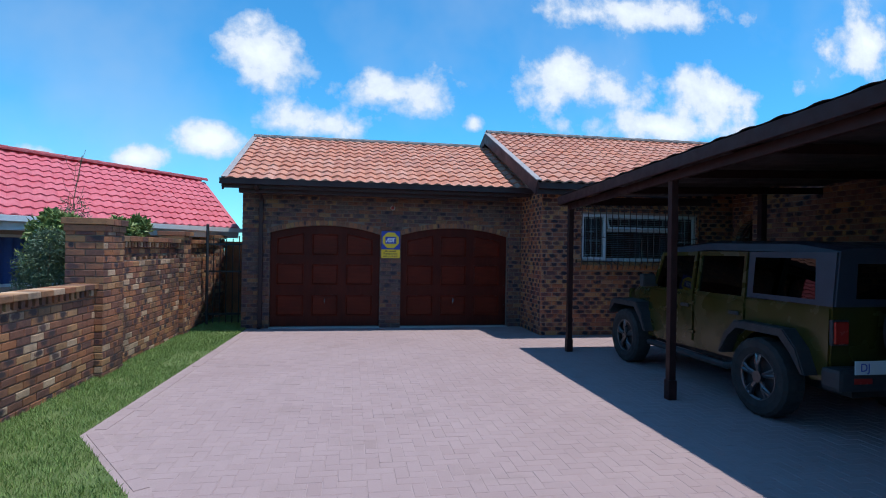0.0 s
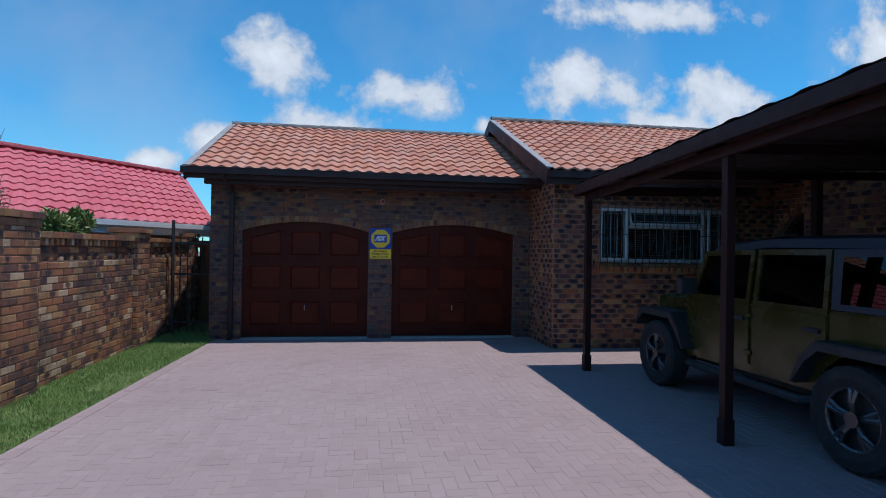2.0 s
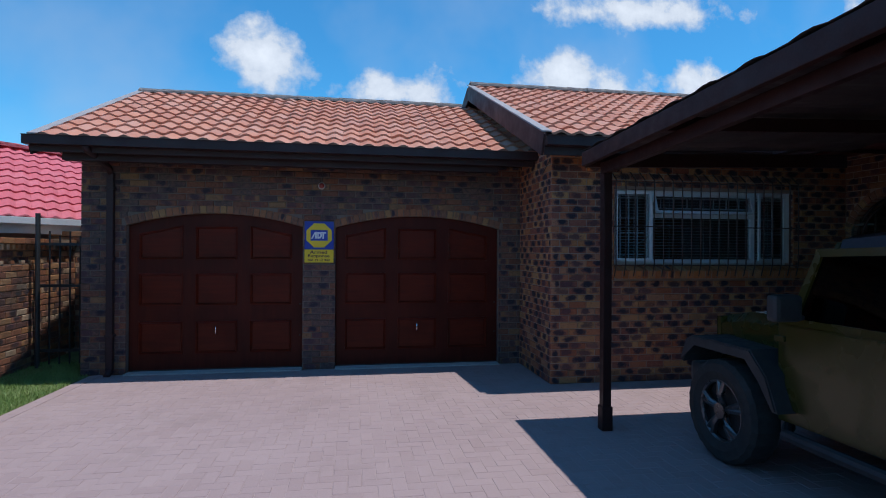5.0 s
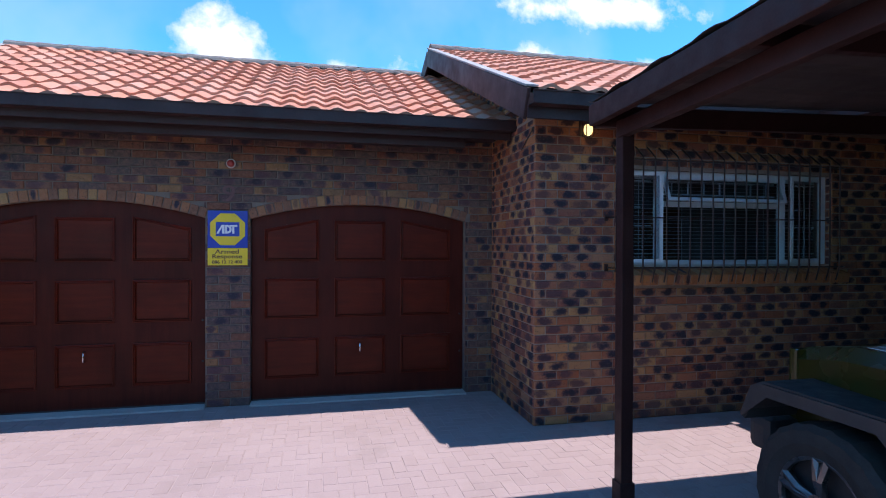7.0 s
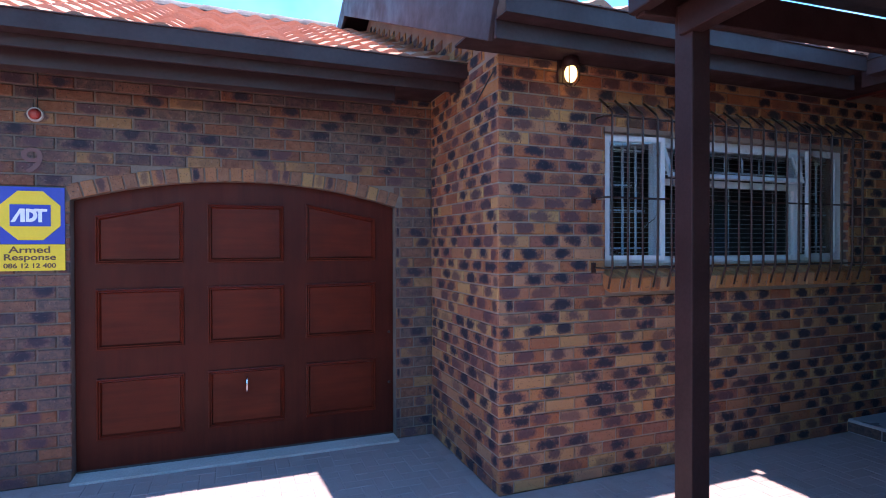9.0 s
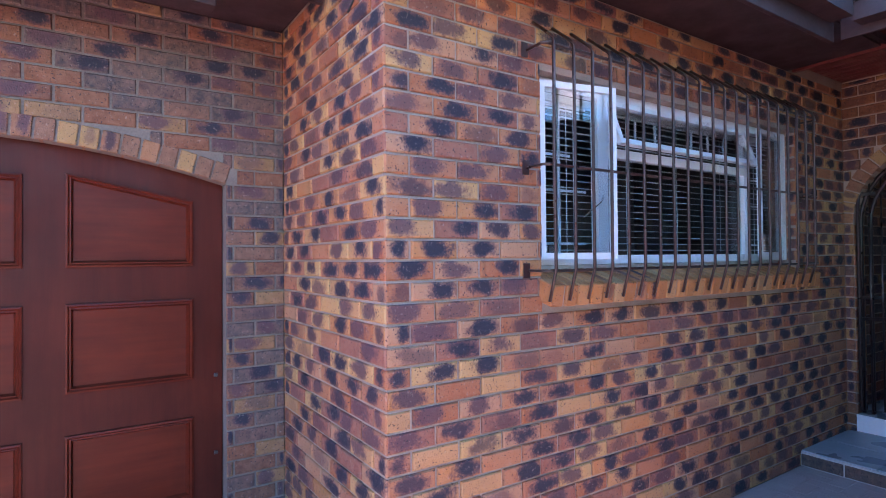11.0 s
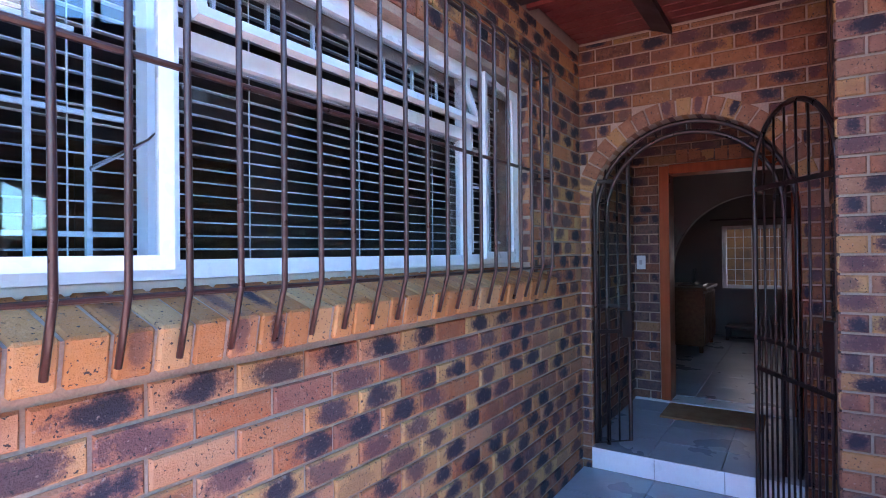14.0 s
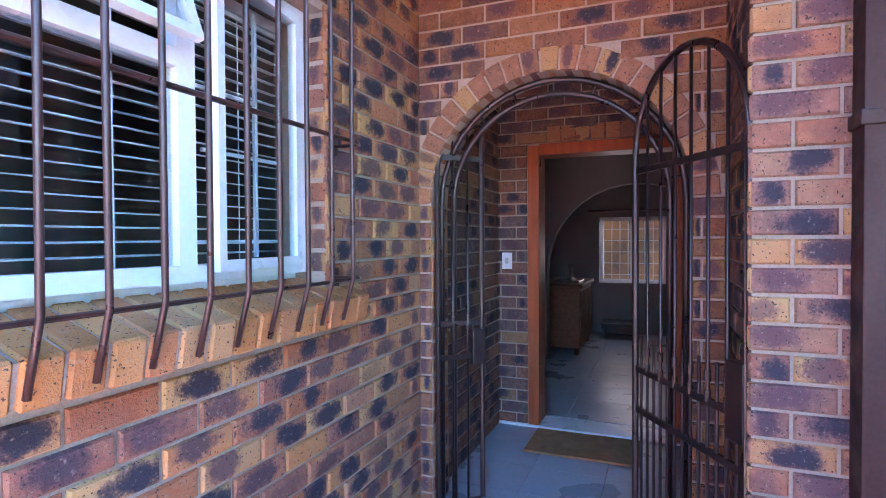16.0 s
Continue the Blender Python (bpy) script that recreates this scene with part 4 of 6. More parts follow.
# reveal bricks
lay_bricks(wall_wing, (x0, 0), (0, 1), [(WY + 0.002, WY + 0.074, 1.49 + COURSE * i, COURSE - JOINT) for i in range(11)], brick_face, "face")
lay_bricks(wall_wing, (x1, 0), (0, -1), [(-WY - 0.074, -WY - 0.002, 1.49 + COURSE * i, COURSE - JOINT) for i in range(11)], brick_face, "face", (6.6, 10.4, 1.9))

# ---------------------------------------------------------------- outer burglar grille
GRY = WY - 0.14
grille = thing("window_grille", (5.35, GRY, 1.3), "brown wrought-iron window grille with bars bent back to the wall", "burglar bars")
for i in range(21):
    x = 4.037 + i * 0.1275
    j = rng.uniform(-0.004, 0.004)
    pts = [(x, WY - 0.098, 1.33), (x, GRY + 0.008, 1.45), (x, GRY, 1.475), (x + j, GRY, 2.0), (x, GRY, 2.51), (x, GRY + 0.01, 2.535), (x, WY - 0.005, 2.64)]
    part("bar", rod(pts, 0.008, 8), iron_mat, grille, smooth=True)
for zz in (1.47, 1.95, 2.5):
    part("rail", rod([(4.0, WY + 0.0, zz), (3.99, GRY + 0.03, zz), (4.01, GRY + 0.012, zz), (6.64, GRY + 0.012, zz), (6.68, GRY + 0.03, zz), (6.68, WY, zz)], 0.009, 8, flat_k=0.7), iron_mat, grille)
    for xx in (3.985, 6.685):
        part("wall_plate", blk(xx - 0.02, WY - 0.006, zz - 0.035, xx + 0.02, WY + 0.0, zz + 0.035, bev=0.002), iron_mat, grille, "bolted fixing plate")

# ---------------------------------------------------------------- porch steps, gate, hall
bm = blk(6.62, 9.09, 0.0, 7.43, WY - 0.004, 0.105, bev=0.004)
step_low = setting("step", bm, concrete, "low tiled porch step", "step")


def tiled(parent, x0, y0, x1, y1, z, size, mat=None, gap=0.004):
    nx, ny = max(1, round((x1 - x0) / size)), max(1, round((y1 - y0) / size))
    dx, dy = (x1 - x0) / nx, (y1 - y0) / ny
    me = None
    for i in range(nx):
        for j in range(ny):
            if me is None:
                bm = blk(gap / 2, gap / 2, 0, dx - gap / 2, dy - gap / 2, 0.009, bev=0.0015)
                ob = part("tile", bm, mat or grey_tile, parent)
                me = ob.data
            else:
                ob = as_child(new("tile", me), parent)
            ob.matrix_basis = Matrix.Translation((x0 + i * dx, y0 + j * dy, z + rng.uniform(0, 0.0008)))


tiled(step_low, 6.62, 9.09, 7.435, WY - 0.006, 0.106, 0.4)
for i in range(5):
    ya = 9.1 + i * 0.27
    part("brick", blk(6.612, ya, 0.01, 6.62, ya + 0.26, 0.09, bev=0.002), brick_dark[0], step_low)
RZ = 0.238
for i in range(3):
    ya = AY - AR + i * 0.393
    part("tile", blk(AX - 0.004, ya + 0.002, 0.118, AX + 0.006, ya + 0.391, RZ + 0.012, bev=0.002), white_frame, floor_in, "white riser tile")
tiled(floor_in, AX + 0.008, AY - AR, 8.85, WY, RZ, 0.4)
BX = 8.85
DZ = 0.262
DOOR = (9.25, 10.17, 2.21)
# walls of the little hall and the room behind it
wall_inner = setting("wall_inner", slab([[(12.2, 0), (DOOR[1], 0), (DOOR[1], DOOR[2]), (9.25, DOOR[2]), (9.25, 0), (7.0, 0), (7.0, 3.1), (12.2, 3.1)]], lambda u, v, w: (BX + 0.009 + w, u, v), 0.2), mortar, "brick wall behind the entrance with a doorway", "wall")
inner_free = lambda z: [(-WY - 0.1, -10.24), (-9.18, -8.6)] if z < 2.28 else [(-WY - 0.1, -8.6)]
# dark bricks on both hall walls, chosen to deepen the hall's shade
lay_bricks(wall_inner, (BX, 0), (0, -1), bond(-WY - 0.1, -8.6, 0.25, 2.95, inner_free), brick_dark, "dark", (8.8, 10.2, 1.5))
wall_hall = setting("wall_hall", blk(AX + 0.22, WY + 0.009, 0, BX + 0.02, WY + 0.2, 3.1), mortar, "brick side wall inside the entrance", "wall")
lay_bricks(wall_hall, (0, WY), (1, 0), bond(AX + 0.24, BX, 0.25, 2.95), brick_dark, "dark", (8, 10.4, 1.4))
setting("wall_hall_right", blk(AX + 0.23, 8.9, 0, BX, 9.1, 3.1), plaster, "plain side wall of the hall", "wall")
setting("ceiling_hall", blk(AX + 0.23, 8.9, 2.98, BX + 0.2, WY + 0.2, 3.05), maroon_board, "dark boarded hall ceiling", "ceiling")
# arch soffit bricks under the entrance arch and down its jambs
lay_bricks(wall_arch, (0, AY + AR), (1, 0), [(AX + 0.012, AX + 0.222, 0.25 + COURSE * i, COURSE - JOINT) for i in range(18)], brick_face, "face", (7.5, 10.4, 1.2), deep=0.006)
# door frame
dframe = setting("door_1", blk(BX - 0.02, DOOR[1] - 0.02, DZ, BX + 0.2, DOOR[1] + 0.06, 2.27, bev=0.006), orange_wood, "orange-brown timber door frame standing open", "door frame")
part("jamb", blk(BX - 0.02, 9.19, DZ, BX + 0.2, 9.27, 2.27, bev=0.006), orange_wood, dframe)
part("head", blk(BX - 0.02, 9.27, 2.2, BX + 0.2, DOOR[1] - 0.02, 2.28, bev=0.006), orange_wood, dframe)
part("sill", blk(BX - 0.03, 9.2, RZ + 0.005, BX + 0.22, WY, DZ, bev=0.004), white_frame, dframe, "pale threshold tile")
for i in range(8):
    part("brick", blk(BX - 0.004, 9.3 + i * 0.1, 2.29, BX + 0.006, 9.392 + i * 0.1, 2.4, bev=0.003), brick_arch[0], wall_inner)
sw = thing("light_switch", (BX, 10.39, 1.45), "white light switch on the hall brick wall", "switch")
part("plate", blk(BX - 0.012, 10.35, 1.385, BX - 0.001, 10.425, 1.505, bev=0.004), white_frame, sw)
part("rocker", blk(BX - 0.02, 10.376, 1.425, BX - 0.0125, 10.4, 1.465, bev=0.003), plain("switch_grey", (0.4, 0.4, 0.42)), sw, "grey rocker")
coir = worn("coir", (0.26, 0.11, 0.045), (0.36, 0.17, 0.075), 12, 0.95, grain=300, relief=1.0)
mat = part("door_mat", blk(8.35, 9.45, RZ + 0.0095, 8.78, 10.15, RZ + 0.027, bev=0.006), coir)
tagged(mat, "brown coir door mat on grey floor tiles", "mat")

# room beyond the door
RX = 13.0
setting("floor_room", blk(BX + 0.22, 7.0, 0, RX, 12.2, DZ - 0.009), grout, "grey tiled room floor", "floor")
tiled(bpy.data.objects["floor_room"], BX + 0.23, 8.5, RX, 11.5, DZ - 0.0085, 0.5)
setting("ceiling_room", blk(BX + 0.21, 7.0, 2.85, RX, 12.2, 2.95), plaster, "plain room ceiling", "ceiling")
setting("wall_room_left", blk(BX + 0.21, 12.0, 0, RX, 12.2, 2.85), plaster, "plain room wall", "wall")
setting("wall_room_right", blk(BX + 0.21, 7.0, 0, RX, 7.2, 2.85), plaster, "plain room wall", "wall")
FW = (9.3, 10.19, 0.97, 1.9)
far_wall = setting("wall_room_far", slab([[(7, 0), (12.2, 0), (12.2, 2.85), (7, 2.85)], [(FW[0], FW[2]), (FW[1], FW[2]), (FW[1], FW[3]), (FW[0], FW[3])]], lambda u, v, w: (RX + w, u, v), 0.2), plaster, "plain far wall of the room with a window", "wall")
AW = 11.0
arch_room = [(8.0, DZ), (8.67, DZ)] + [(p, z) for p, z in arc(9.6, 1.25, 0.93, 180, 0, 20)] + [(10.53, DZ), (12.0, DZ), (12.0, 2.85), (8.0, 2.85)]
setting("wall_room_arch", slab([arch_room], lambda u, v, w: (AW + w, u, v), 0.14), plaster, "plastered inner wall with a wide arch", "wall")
win2 = setting("window_2", slab([[(FW[0], FW[2]), (FW[1], FW[2]), (FW[1], FW[3]), (FW[0], FW[3])], [(FW[0] + 0.05, FW[2] + 0.05), (9.73, FW[2] + 0.05), (9.73, FW[3] - 0.05), (FW[0] + 0.05, FW[3] - 0.05)],
                         [(9.77, FW[2] + 0.05), (FW[1] - 0.05, FW[2] + 0.05), (FW[1] - 0.05, FW[3] - 0.05), (9.77, FW[3] - 0.05)]], lambda u, v, w: (RX + 0.08 + w, u, v), 0.04), white_frame, "far white window with burglar bars", "window")
for i in range(8):
    part("bar", rod([(RX + 0.06, FW[0] + 0.06 + i * 0.11, FW[2]), (RX + 0.06, FW[0] + 0.06 + i * 0.11, FW[3])], 0.005, 6), white_frame, win2)
for i in range(5):
    part("bar", rod([(RX + 0.06, FW[0], FW[2] + 0.12 + i * 0.16), (RX + 0.06, FW[1], FW[2] + 0.12 + i * 0.16)], 0.004, 6), white_frame, win2)
outer = setting("wall_beyond", blk(14.6, 6, 0, 14.8, 14, 2.6), brick_yard[0], "brick yard wall beyond the far window", "wall")
# fill lamp added in the far window's opening to brighten the room floor
room_fill = new("window_daylight", bpy.data.lights.new("window_daylight", "AREA"))
room_fill.data.shape, room_fill.data.size, room_fill.data.size_y = "RECTANGLE", FW[1] - FW[0] - 0.1, FW[3] - FW[2] - 0.1
room_fill.data.energy, room_fill.data.color = 0.16, (0.86, 0.94, 1.0)
room_fill.matrix_basis = look((RX + 0.15, (FW[0] + FW[1]) / 2, (FW[2] + FW[3]) / 2), (RX - 2, (FW[0] + FW[1]) / 2, 0.9))
rail = part("curtain_rail", rod([(RX - 0.05, FW[0] - 0.15, 1.99), (RX - 0.05, FW[1] + 0.15, 1.99)], 0.014), fascia_mat)
tagged(rail, "dark curtain rail above the far window", "curtain rail")

side = thing("sideboard", (11.8, 10.5, DZ), "dark brown timber sideboard against the room wall", "sideboard")
part("carcass", blk(11.3, 10.22, DZ + 0.08, 12.3, 10.7, DZ + 0.78, bev=0.008), brown_wood, side)
part("top", blk(11.26, 10.18, DZ + 0.78, 12.34, 10.72, DZ + 0.82, bev=0.008), brown_wood, side)
for i in range(3):
    part("door", blk(11.33 + i * 0.325, 10.205, DZ + 0.12, 11.635 + i * 0.325, 10.22, DZ + 0.74, bev=0.005), brown_wood, side)
for xx in (11.35, 12.25):
    for yy in (10.26, 10.66):
        part("leg", rod([(xx, yy, DZ), (xx, yy, DZ + 0.09)], 0.025, 10), brown_wood, side)
tray = thing("glass_tray", (11.7, 10.4, DZ + 0.82), "glinting glass tray of bottles on the sideboard", "tray")
part("tray", blk(11.5, 10.25, DZ + 0.821, 11.9, 10.55, DZ + 0.84, bev=0.004), chrome, tray)
for i in range(3):
    bm = bmesh.new()
    bmesh.ops.create_cone(bm, cap_ends=True, segments=14, radius1=0.035, radius2=0.012, depth=0.2, matrix=pose(11.58 + i * 0.12, 10.38, DZ + 0.94))
    part("bottle", bm, clear_glass, tray, smooth=True)
stool = thing("low_stand", (12.75, 9.9, DZ), "low black stand under the far window", "stand")
part("top", blk(12.55, 9.65, DZ + 0.16, 12.95, 10.12, DZ + 0.2, bev=0.006), black_plastic, stool)
for xx in (12.58, 12.92):
    for yy in (9.68, 10.09):
        part("leg", blk(xx - 0.02, yy - 0.02, DZ, xx + 0.02, yy + 0.02, DZ + 0.16), black_plastic, stool)

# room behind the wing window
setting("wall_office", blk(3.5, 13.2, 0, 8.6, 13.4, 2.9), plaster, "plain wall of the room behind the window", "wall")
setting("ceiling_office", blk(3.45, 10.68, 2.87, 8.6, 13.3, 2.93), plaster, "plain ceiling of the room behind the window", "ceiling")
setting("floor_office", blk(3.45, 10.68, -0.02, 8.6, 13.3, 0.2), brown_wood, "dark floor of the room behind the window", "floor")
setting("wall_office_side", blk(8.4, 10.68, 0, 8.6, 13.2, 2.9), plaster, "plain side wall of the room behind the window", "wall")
cup = thing("tall_cupboard", (5.4, 12.9, 0.2), "dark reddish-brown cupboard inside the room", "cupboard")
part("carcass", blk(4.7, 12.6, 0.2, 6.4, 13.19, 2.2, bev=0.01), brown_wood, cup)
for i in range(3):
    part("door", blk(4.73 + i * 0.56, 12.58, 0.3, 5.26 + i * 0.56, 12.6, 2.15, bev=0.006), brown_wood, cup)


# ---------------------------------------------------------------- entrance gate


def gate_leaf(name, label, hinge, angle, width, height, half, group):
    """An iron leaf in its own plane u (from the hinge) and z, with a round head, then turned about the hinge."""
    g = new(name)
    g.matrix_basis = Matrix.Translation(hinge) @ pose(0, 0, 0, 0, 0, angle)
    tagged(g, label, "gate", group)
    W = lambda bm, nm, lab="": (lambda ob: (setattr(ob, "parent", g), ob)[1])(tagged(part(nm, bm, gate_iron, None, lab, nm == "bar")))
    r = width if half else width / 2
    cx = 0 if half == "far" else (width if half else width / 2)
    zs = height - r
    head = arc(cx, zs, r, 0, 90, 10) if half == "far" else (arc(cx, zs, r, 180, 90, 10) if half else arc(cx, zs, r, 180, 0, 18))
    frame_pts = ([(0, 0.03)] + head + [(width, 0.03)]) if half != "far" else ([(width, 0.03)] + head + [(0, 0.03)])
    W(rod([(u, 0, z) for u, z in frame_pts], 0.014, 8, True), "frame")
    top = lambda u: zs + math.sqrt(max(0, r * r - (u - cx) ** 2))
    n = max(2, round(width / 0.095))
    for i in range(1, n):
        u = width * i / n
        W(rod([(u, 0, 0.03), (u, 0, top(u))], 0.0065, 6), "bar")
        for zz in (0.95, 1.02):
            W(rod([(u, 0, zz - 0.02), (u, 0, zz), (u, 0, zz + 0.02)], 0.011, 6), "collar")
    for zz in (0.75, 0.92, 1.75):
        W(blk(0.01, -0.006, zz, width - 0.01, 0.006, zz + 0.025), "rail")
    return g, W


g1, W = gate_leaf("gate_leaf", "narrow brown iron gate leaf folded into the hall", (AX + 0.02, AY + AR - 0.03, 0.25), -48, 0.24, 1.93, True, "entrance gate leaves")
W(blk(0.18, -0.02, 0.72, 0.25, 0.02, 0.9, bev=0.004), "lock_box", "iron lock box")
g2, W = gate_leaf("gate_leaf", "open brown iron gate leaf with a rounded head", (7.41, 9.43, 0.125), 211, 0.68, 2.17, False, "entrance gate leaves")
W(blk(0.6, -0.02, 0.85, 0.68, 0.02, 1.1, bev=0.004), "lock_box", "iron lock box with keyhole")
for i in range(14):
    W(blk(0.652, -0.006, 0.4 + i * 0.12, 0.676, 0.006, 0.425 + i * 0.12), "stud")
for i in range(7):
    u = 0.049 + i * 0.0971
    W(rod([(u, 0, 0.03), (u, 0, 0.98), (u, 0, 0.985)], 0.0065, 6), "bar")
    W(rod([(u, 0, 0.985), (u, 0, 1.01), (u, 0, 1.075)], 0.009, 6, flat_k=0.6), "spear_tip", "pointed spear tip")
gf = thing("arched_gate_surround", (AX, AY, 0.25), "round-headed brown iron gate surround in the entrance arch", "gate")
for rr, xx in ((AR - 0.02, AX + 0.1), (AR - 0.085, AX + 0.1)):
    part("hoop", rod([(xx, AY + rr, 0.255)] + [(xx, p, z) for p, z in arc(AY, AZ, rr, 0, 180, 24)] + [(xx, AY - rr, 0.255)], 0.015, 8), gate_iron, gf, smooth=True)
for k in range(9):
    a = radians(10 + 20 * k)
    part("spacer", rod([(AX + 0.1, AY + (AR - 0.085) * math.cos(a), AZ + (AR - 0.085) * math.sin(a)), (AX + 0.1, AY + (AR - 0.02) * math.cos(a), AZ + (AR - 0.02) * math.sin(a))], 0.006, 6), gate_iron, gf)
post = thing("porch_post", (6.75, 8.8, 0.0), "brown steel post beside the entrance pier", "post")
part("shaft", blk(6.69, 8.73, 0.0, 6.796, 8.835, 2.92, bev=0.006), steel_brown, post)
part("bracket", blk(6.68, 8.72, 1.9, 6.797, 8.845, 1.94, bev=0.004), steel_brown, post)

# ---------------------------------------------------------------- carport
# near end at CY0 is unseen, drawn out to keep the carport dark
CX0, CX1, CY0, CY1 = 2.965, 6.83, -6.4, 8.83
ctop = lambda y: 2.56 + 0.039 * (8.75 - y)
carport = thing("carport", (3.15, 5.8, 0.0), "lean-to carport of brown steel posts and ribbed sheeting", "carport")
for y in (8.74, 5.82, 2.72, -0.36, -3.4, -6.2):
    part("post", blk(3.1, y - 0.04, 0.0, 3.18, y + 0.04, ctop(y) - 0.1, bev=0.006), steel_brown, carport, "square brown steel post")
    part("base_sleeve", blk(3.09, y - 0.05, 0.0, 3.19, y + 0.05, 0.22, bev=0.006), steel_brown, carport)
V, F = [], []
# ribbed sheets: ribs run across, from the edge to the house
ny = 205
for i in range(ny + 1):
    y = CY0 + (CY1 - CY0) * i / ny
    rib = 0.013 if i % 5 in (0, 1) else 0.0
    for x, up in ((CX0 - 0.03, 0.0), (CX1, 0.12) if y < 7.6 else (5.74, 0.085)):
        V += [(x, y, ctop(y) + 0.012 + up + rib), (x, y, ctop(y) + 0.009 + up + rib)]
for i in range(ny):
    a, b = i * 4, i * 4 + 4
    F += [(a, a + 2, b + 2, b), (a + 1, b + 1, b + 3, a + 3), (a, b, b + 1, a + 1), (a + 2, a + 3, b + 3, b + 2)]
as_child(tagged(new("roof_sheet", mesh_of("roof_sheet", V, F, [sheet_under])), "dark ribbed steel sheeting"), carport)
beam("edge_channel", (CX0, CY0, ctop(CY0) - 0.065), (CX0, CY1, ctop(CY1) - 0.065), 0.05, 0.13, steel_brown, carport, "brown steel edge channel")
beam("edge_channel", (CX0, CY1 - 0.03, ctop(CY1) - 0.075), (5.74, CY1 - 0.03, ctop(CY1) + 0.0), 0.05, 0.13, steel_brown, carport, "brown steel edge channel")
for y in (7.6, 6.2, 4.8, 3.4, 2.0, 0.6, -0.8, -2.2, -3.6, -5.0):
    beam("purlin", (CX0 + 0.03, y, ctop(y) - 0.06), (CX1, y, ctop(y) + 0.06), 0.05, 0.1, steel_brown, carport)
beam("girder", (CX0 + 0.15, CY0, ctop(CY0) - 0.16), (CX0 + 0.15, CY1 - 0.08, ctop(CY1) - 0.16), 0.06, 0.1, steel_brown, carport)

# ---------------------------------------------------------------- off-road car
paint = worn("olive_car_paint", (0.04, 0.033, 0.006), (0.05, 0.041, 0.0075), 1.5, 0.25, 0.0, 90, 0.03, fine=0.05)
trim_black = worn("black_trim", (0.02, 0.021, 0.024), (0.03, 0.031, 0.034), 5, 0.6, grain=160, relief=0.25)
top_fabric = worn("dark_hardtop", (0.022, 0.026, 0.04), (0.03, 0.035, 0.052), 3, 0.45, grain=150, relief=0.2)
rubber = worn("tyre_rubber", (0.016, 0.016, 0.017), (0.028, 0.027, 0.026), 6, 0.85, grain=120, relief=0.4)
alloy = worn("grey_alloy", (0.12, 0.12, 0.125), (0.17, 0.17, 0.175), 5, 0.35, 0.9, 60)
red_lens = plain("red_lens", (0.35, 0.02, 0.015), 0.2)
amber = plain("amber_lens", (0.6, 0.2, 0.02), 0.25)
white_lens = plain("clear_lens", (0.6, 0.62, 0.64), 0.12)
orange_mark = plain("orange_decal", (0.7, 0.2, 0.03), 0.4)
dark_inside = plain("dark_upholstery", (0.03, 0.028, 0.026), 0.9)

car = thing("off_road_car", (4.58, 6.5, 0.0), "olive-green four-door off-road car with black hardtop under the carport", "car")
CM = Matrix.Translation((4.58, 6.5, 0.0))


def cpart(name, bm, mat, parent=None, label="", smooth=False):
    for v in bm.verts:
        v.co = CM @ v.co
    return part(name, bm, mat, parent or car, label, smooth)


FA, RA, WR = 1.37, -1.37, 0.395


def side(pts, x0, x1):
    """A plate standing lengthwise: outline in (y, z), from x0 to x1."""
    return slab([pts], lambda u, v, w: (x0 + w * (1 if x1 > x0 else -1), u, v), abs(x1 - x0))


def arch_cut(yc, r=0.5, zc=0.4, n=10):
    return [(yc + r * math.cos(radians(a)), max(0.46, zc + r * math.sin(radians(a)))) for a in [170 - 160 * i / n for i in range(n + 1)]]


tub_pts = [(-2.08, 0.52)] + arch_cut(RA)[0:] + [(0.95, 0.46), (0.95, 1.16), (-2.1, 1.19)]
bm = side(tub_pts, -0.78, 0.78)
bmesh.ops.bevel(bm, geom=[e for e in bm.edges if len(e.link_faces) == 2 and e.calc_face_angle(0) > 0.6 and abs(e.verts[0].co.x - e.verts[1].co.x) < 0.01], offset=0.02, segments=2, affect="EDGES")
cpart("body", bm, paint)
# nose: narrowing bonnet
bm = bmesh.new()
q = []
for y, w, zb, zt in ((0.95, 0.7, 0.55, 1.17), (1.5, 0.62, 0.55, 1.15), (1.84, 0.56, 0.55, 1.09)):
    q.append([bm.verts.new(p) for p in ((-w, y, zb), (-w, y, zt - 0.07), (-w + 0.08, y, zt), (w - 0.08, y, zt), (w, y, zt - 0.07), (w, y, zb))])
for a, b in zip(q, q[1:]):
    for i in range(5):
        bm.faces.new((a[i], a[i + 1], b[i + 1], b[i]))
bm.faces.new(q[0]), bm.faces.new(q[-1][::-1])
hood = cpart("bonnet", bm, paint)
for i in range(5):
    cpart("decal", blk(-0.56 + i * 0.09, 1.25 + 0.02 * i, 1.162, -0.5 + i * 0.09, 1.42 + 0.02 * (i % 2), 1.1655), orange_mark if i > 1 else white_lens, hood, "orange and white bonnet decal")
gr = cpart("grille", blk(-0.57, 1.83, 0.56, 0.57, 1.89, 1.08, bev=0.02), paint, None, "seven-slot grille panel")
for i in range(7):
    cpart("slot", blk(-0.27 + i * 0.085, 1.886, 0.64, -0.23 + i * 0.085, 1.894, 1.0, bev=0.003), trim_black, gr)
for s in (-1, 1):
    bm = bmesh.new()
    bmesh.ops.create_cone(bm, cap_ends=True, segments=24, radius1=0.095, radius2=0.085, depth=0.04, matrix=CM.inverted() @ CM @ pose(s * 0.43, 1.905, 0.88, -90))
    cpart("headlight", bm, white_lens, None, "round headlight", False)
cpart("front_bumper", blk(-0.76, 1.82, 0.48, 0.76, 1.99, 0.68, bev=0.05), trim_black, None, "black plastic bumper")
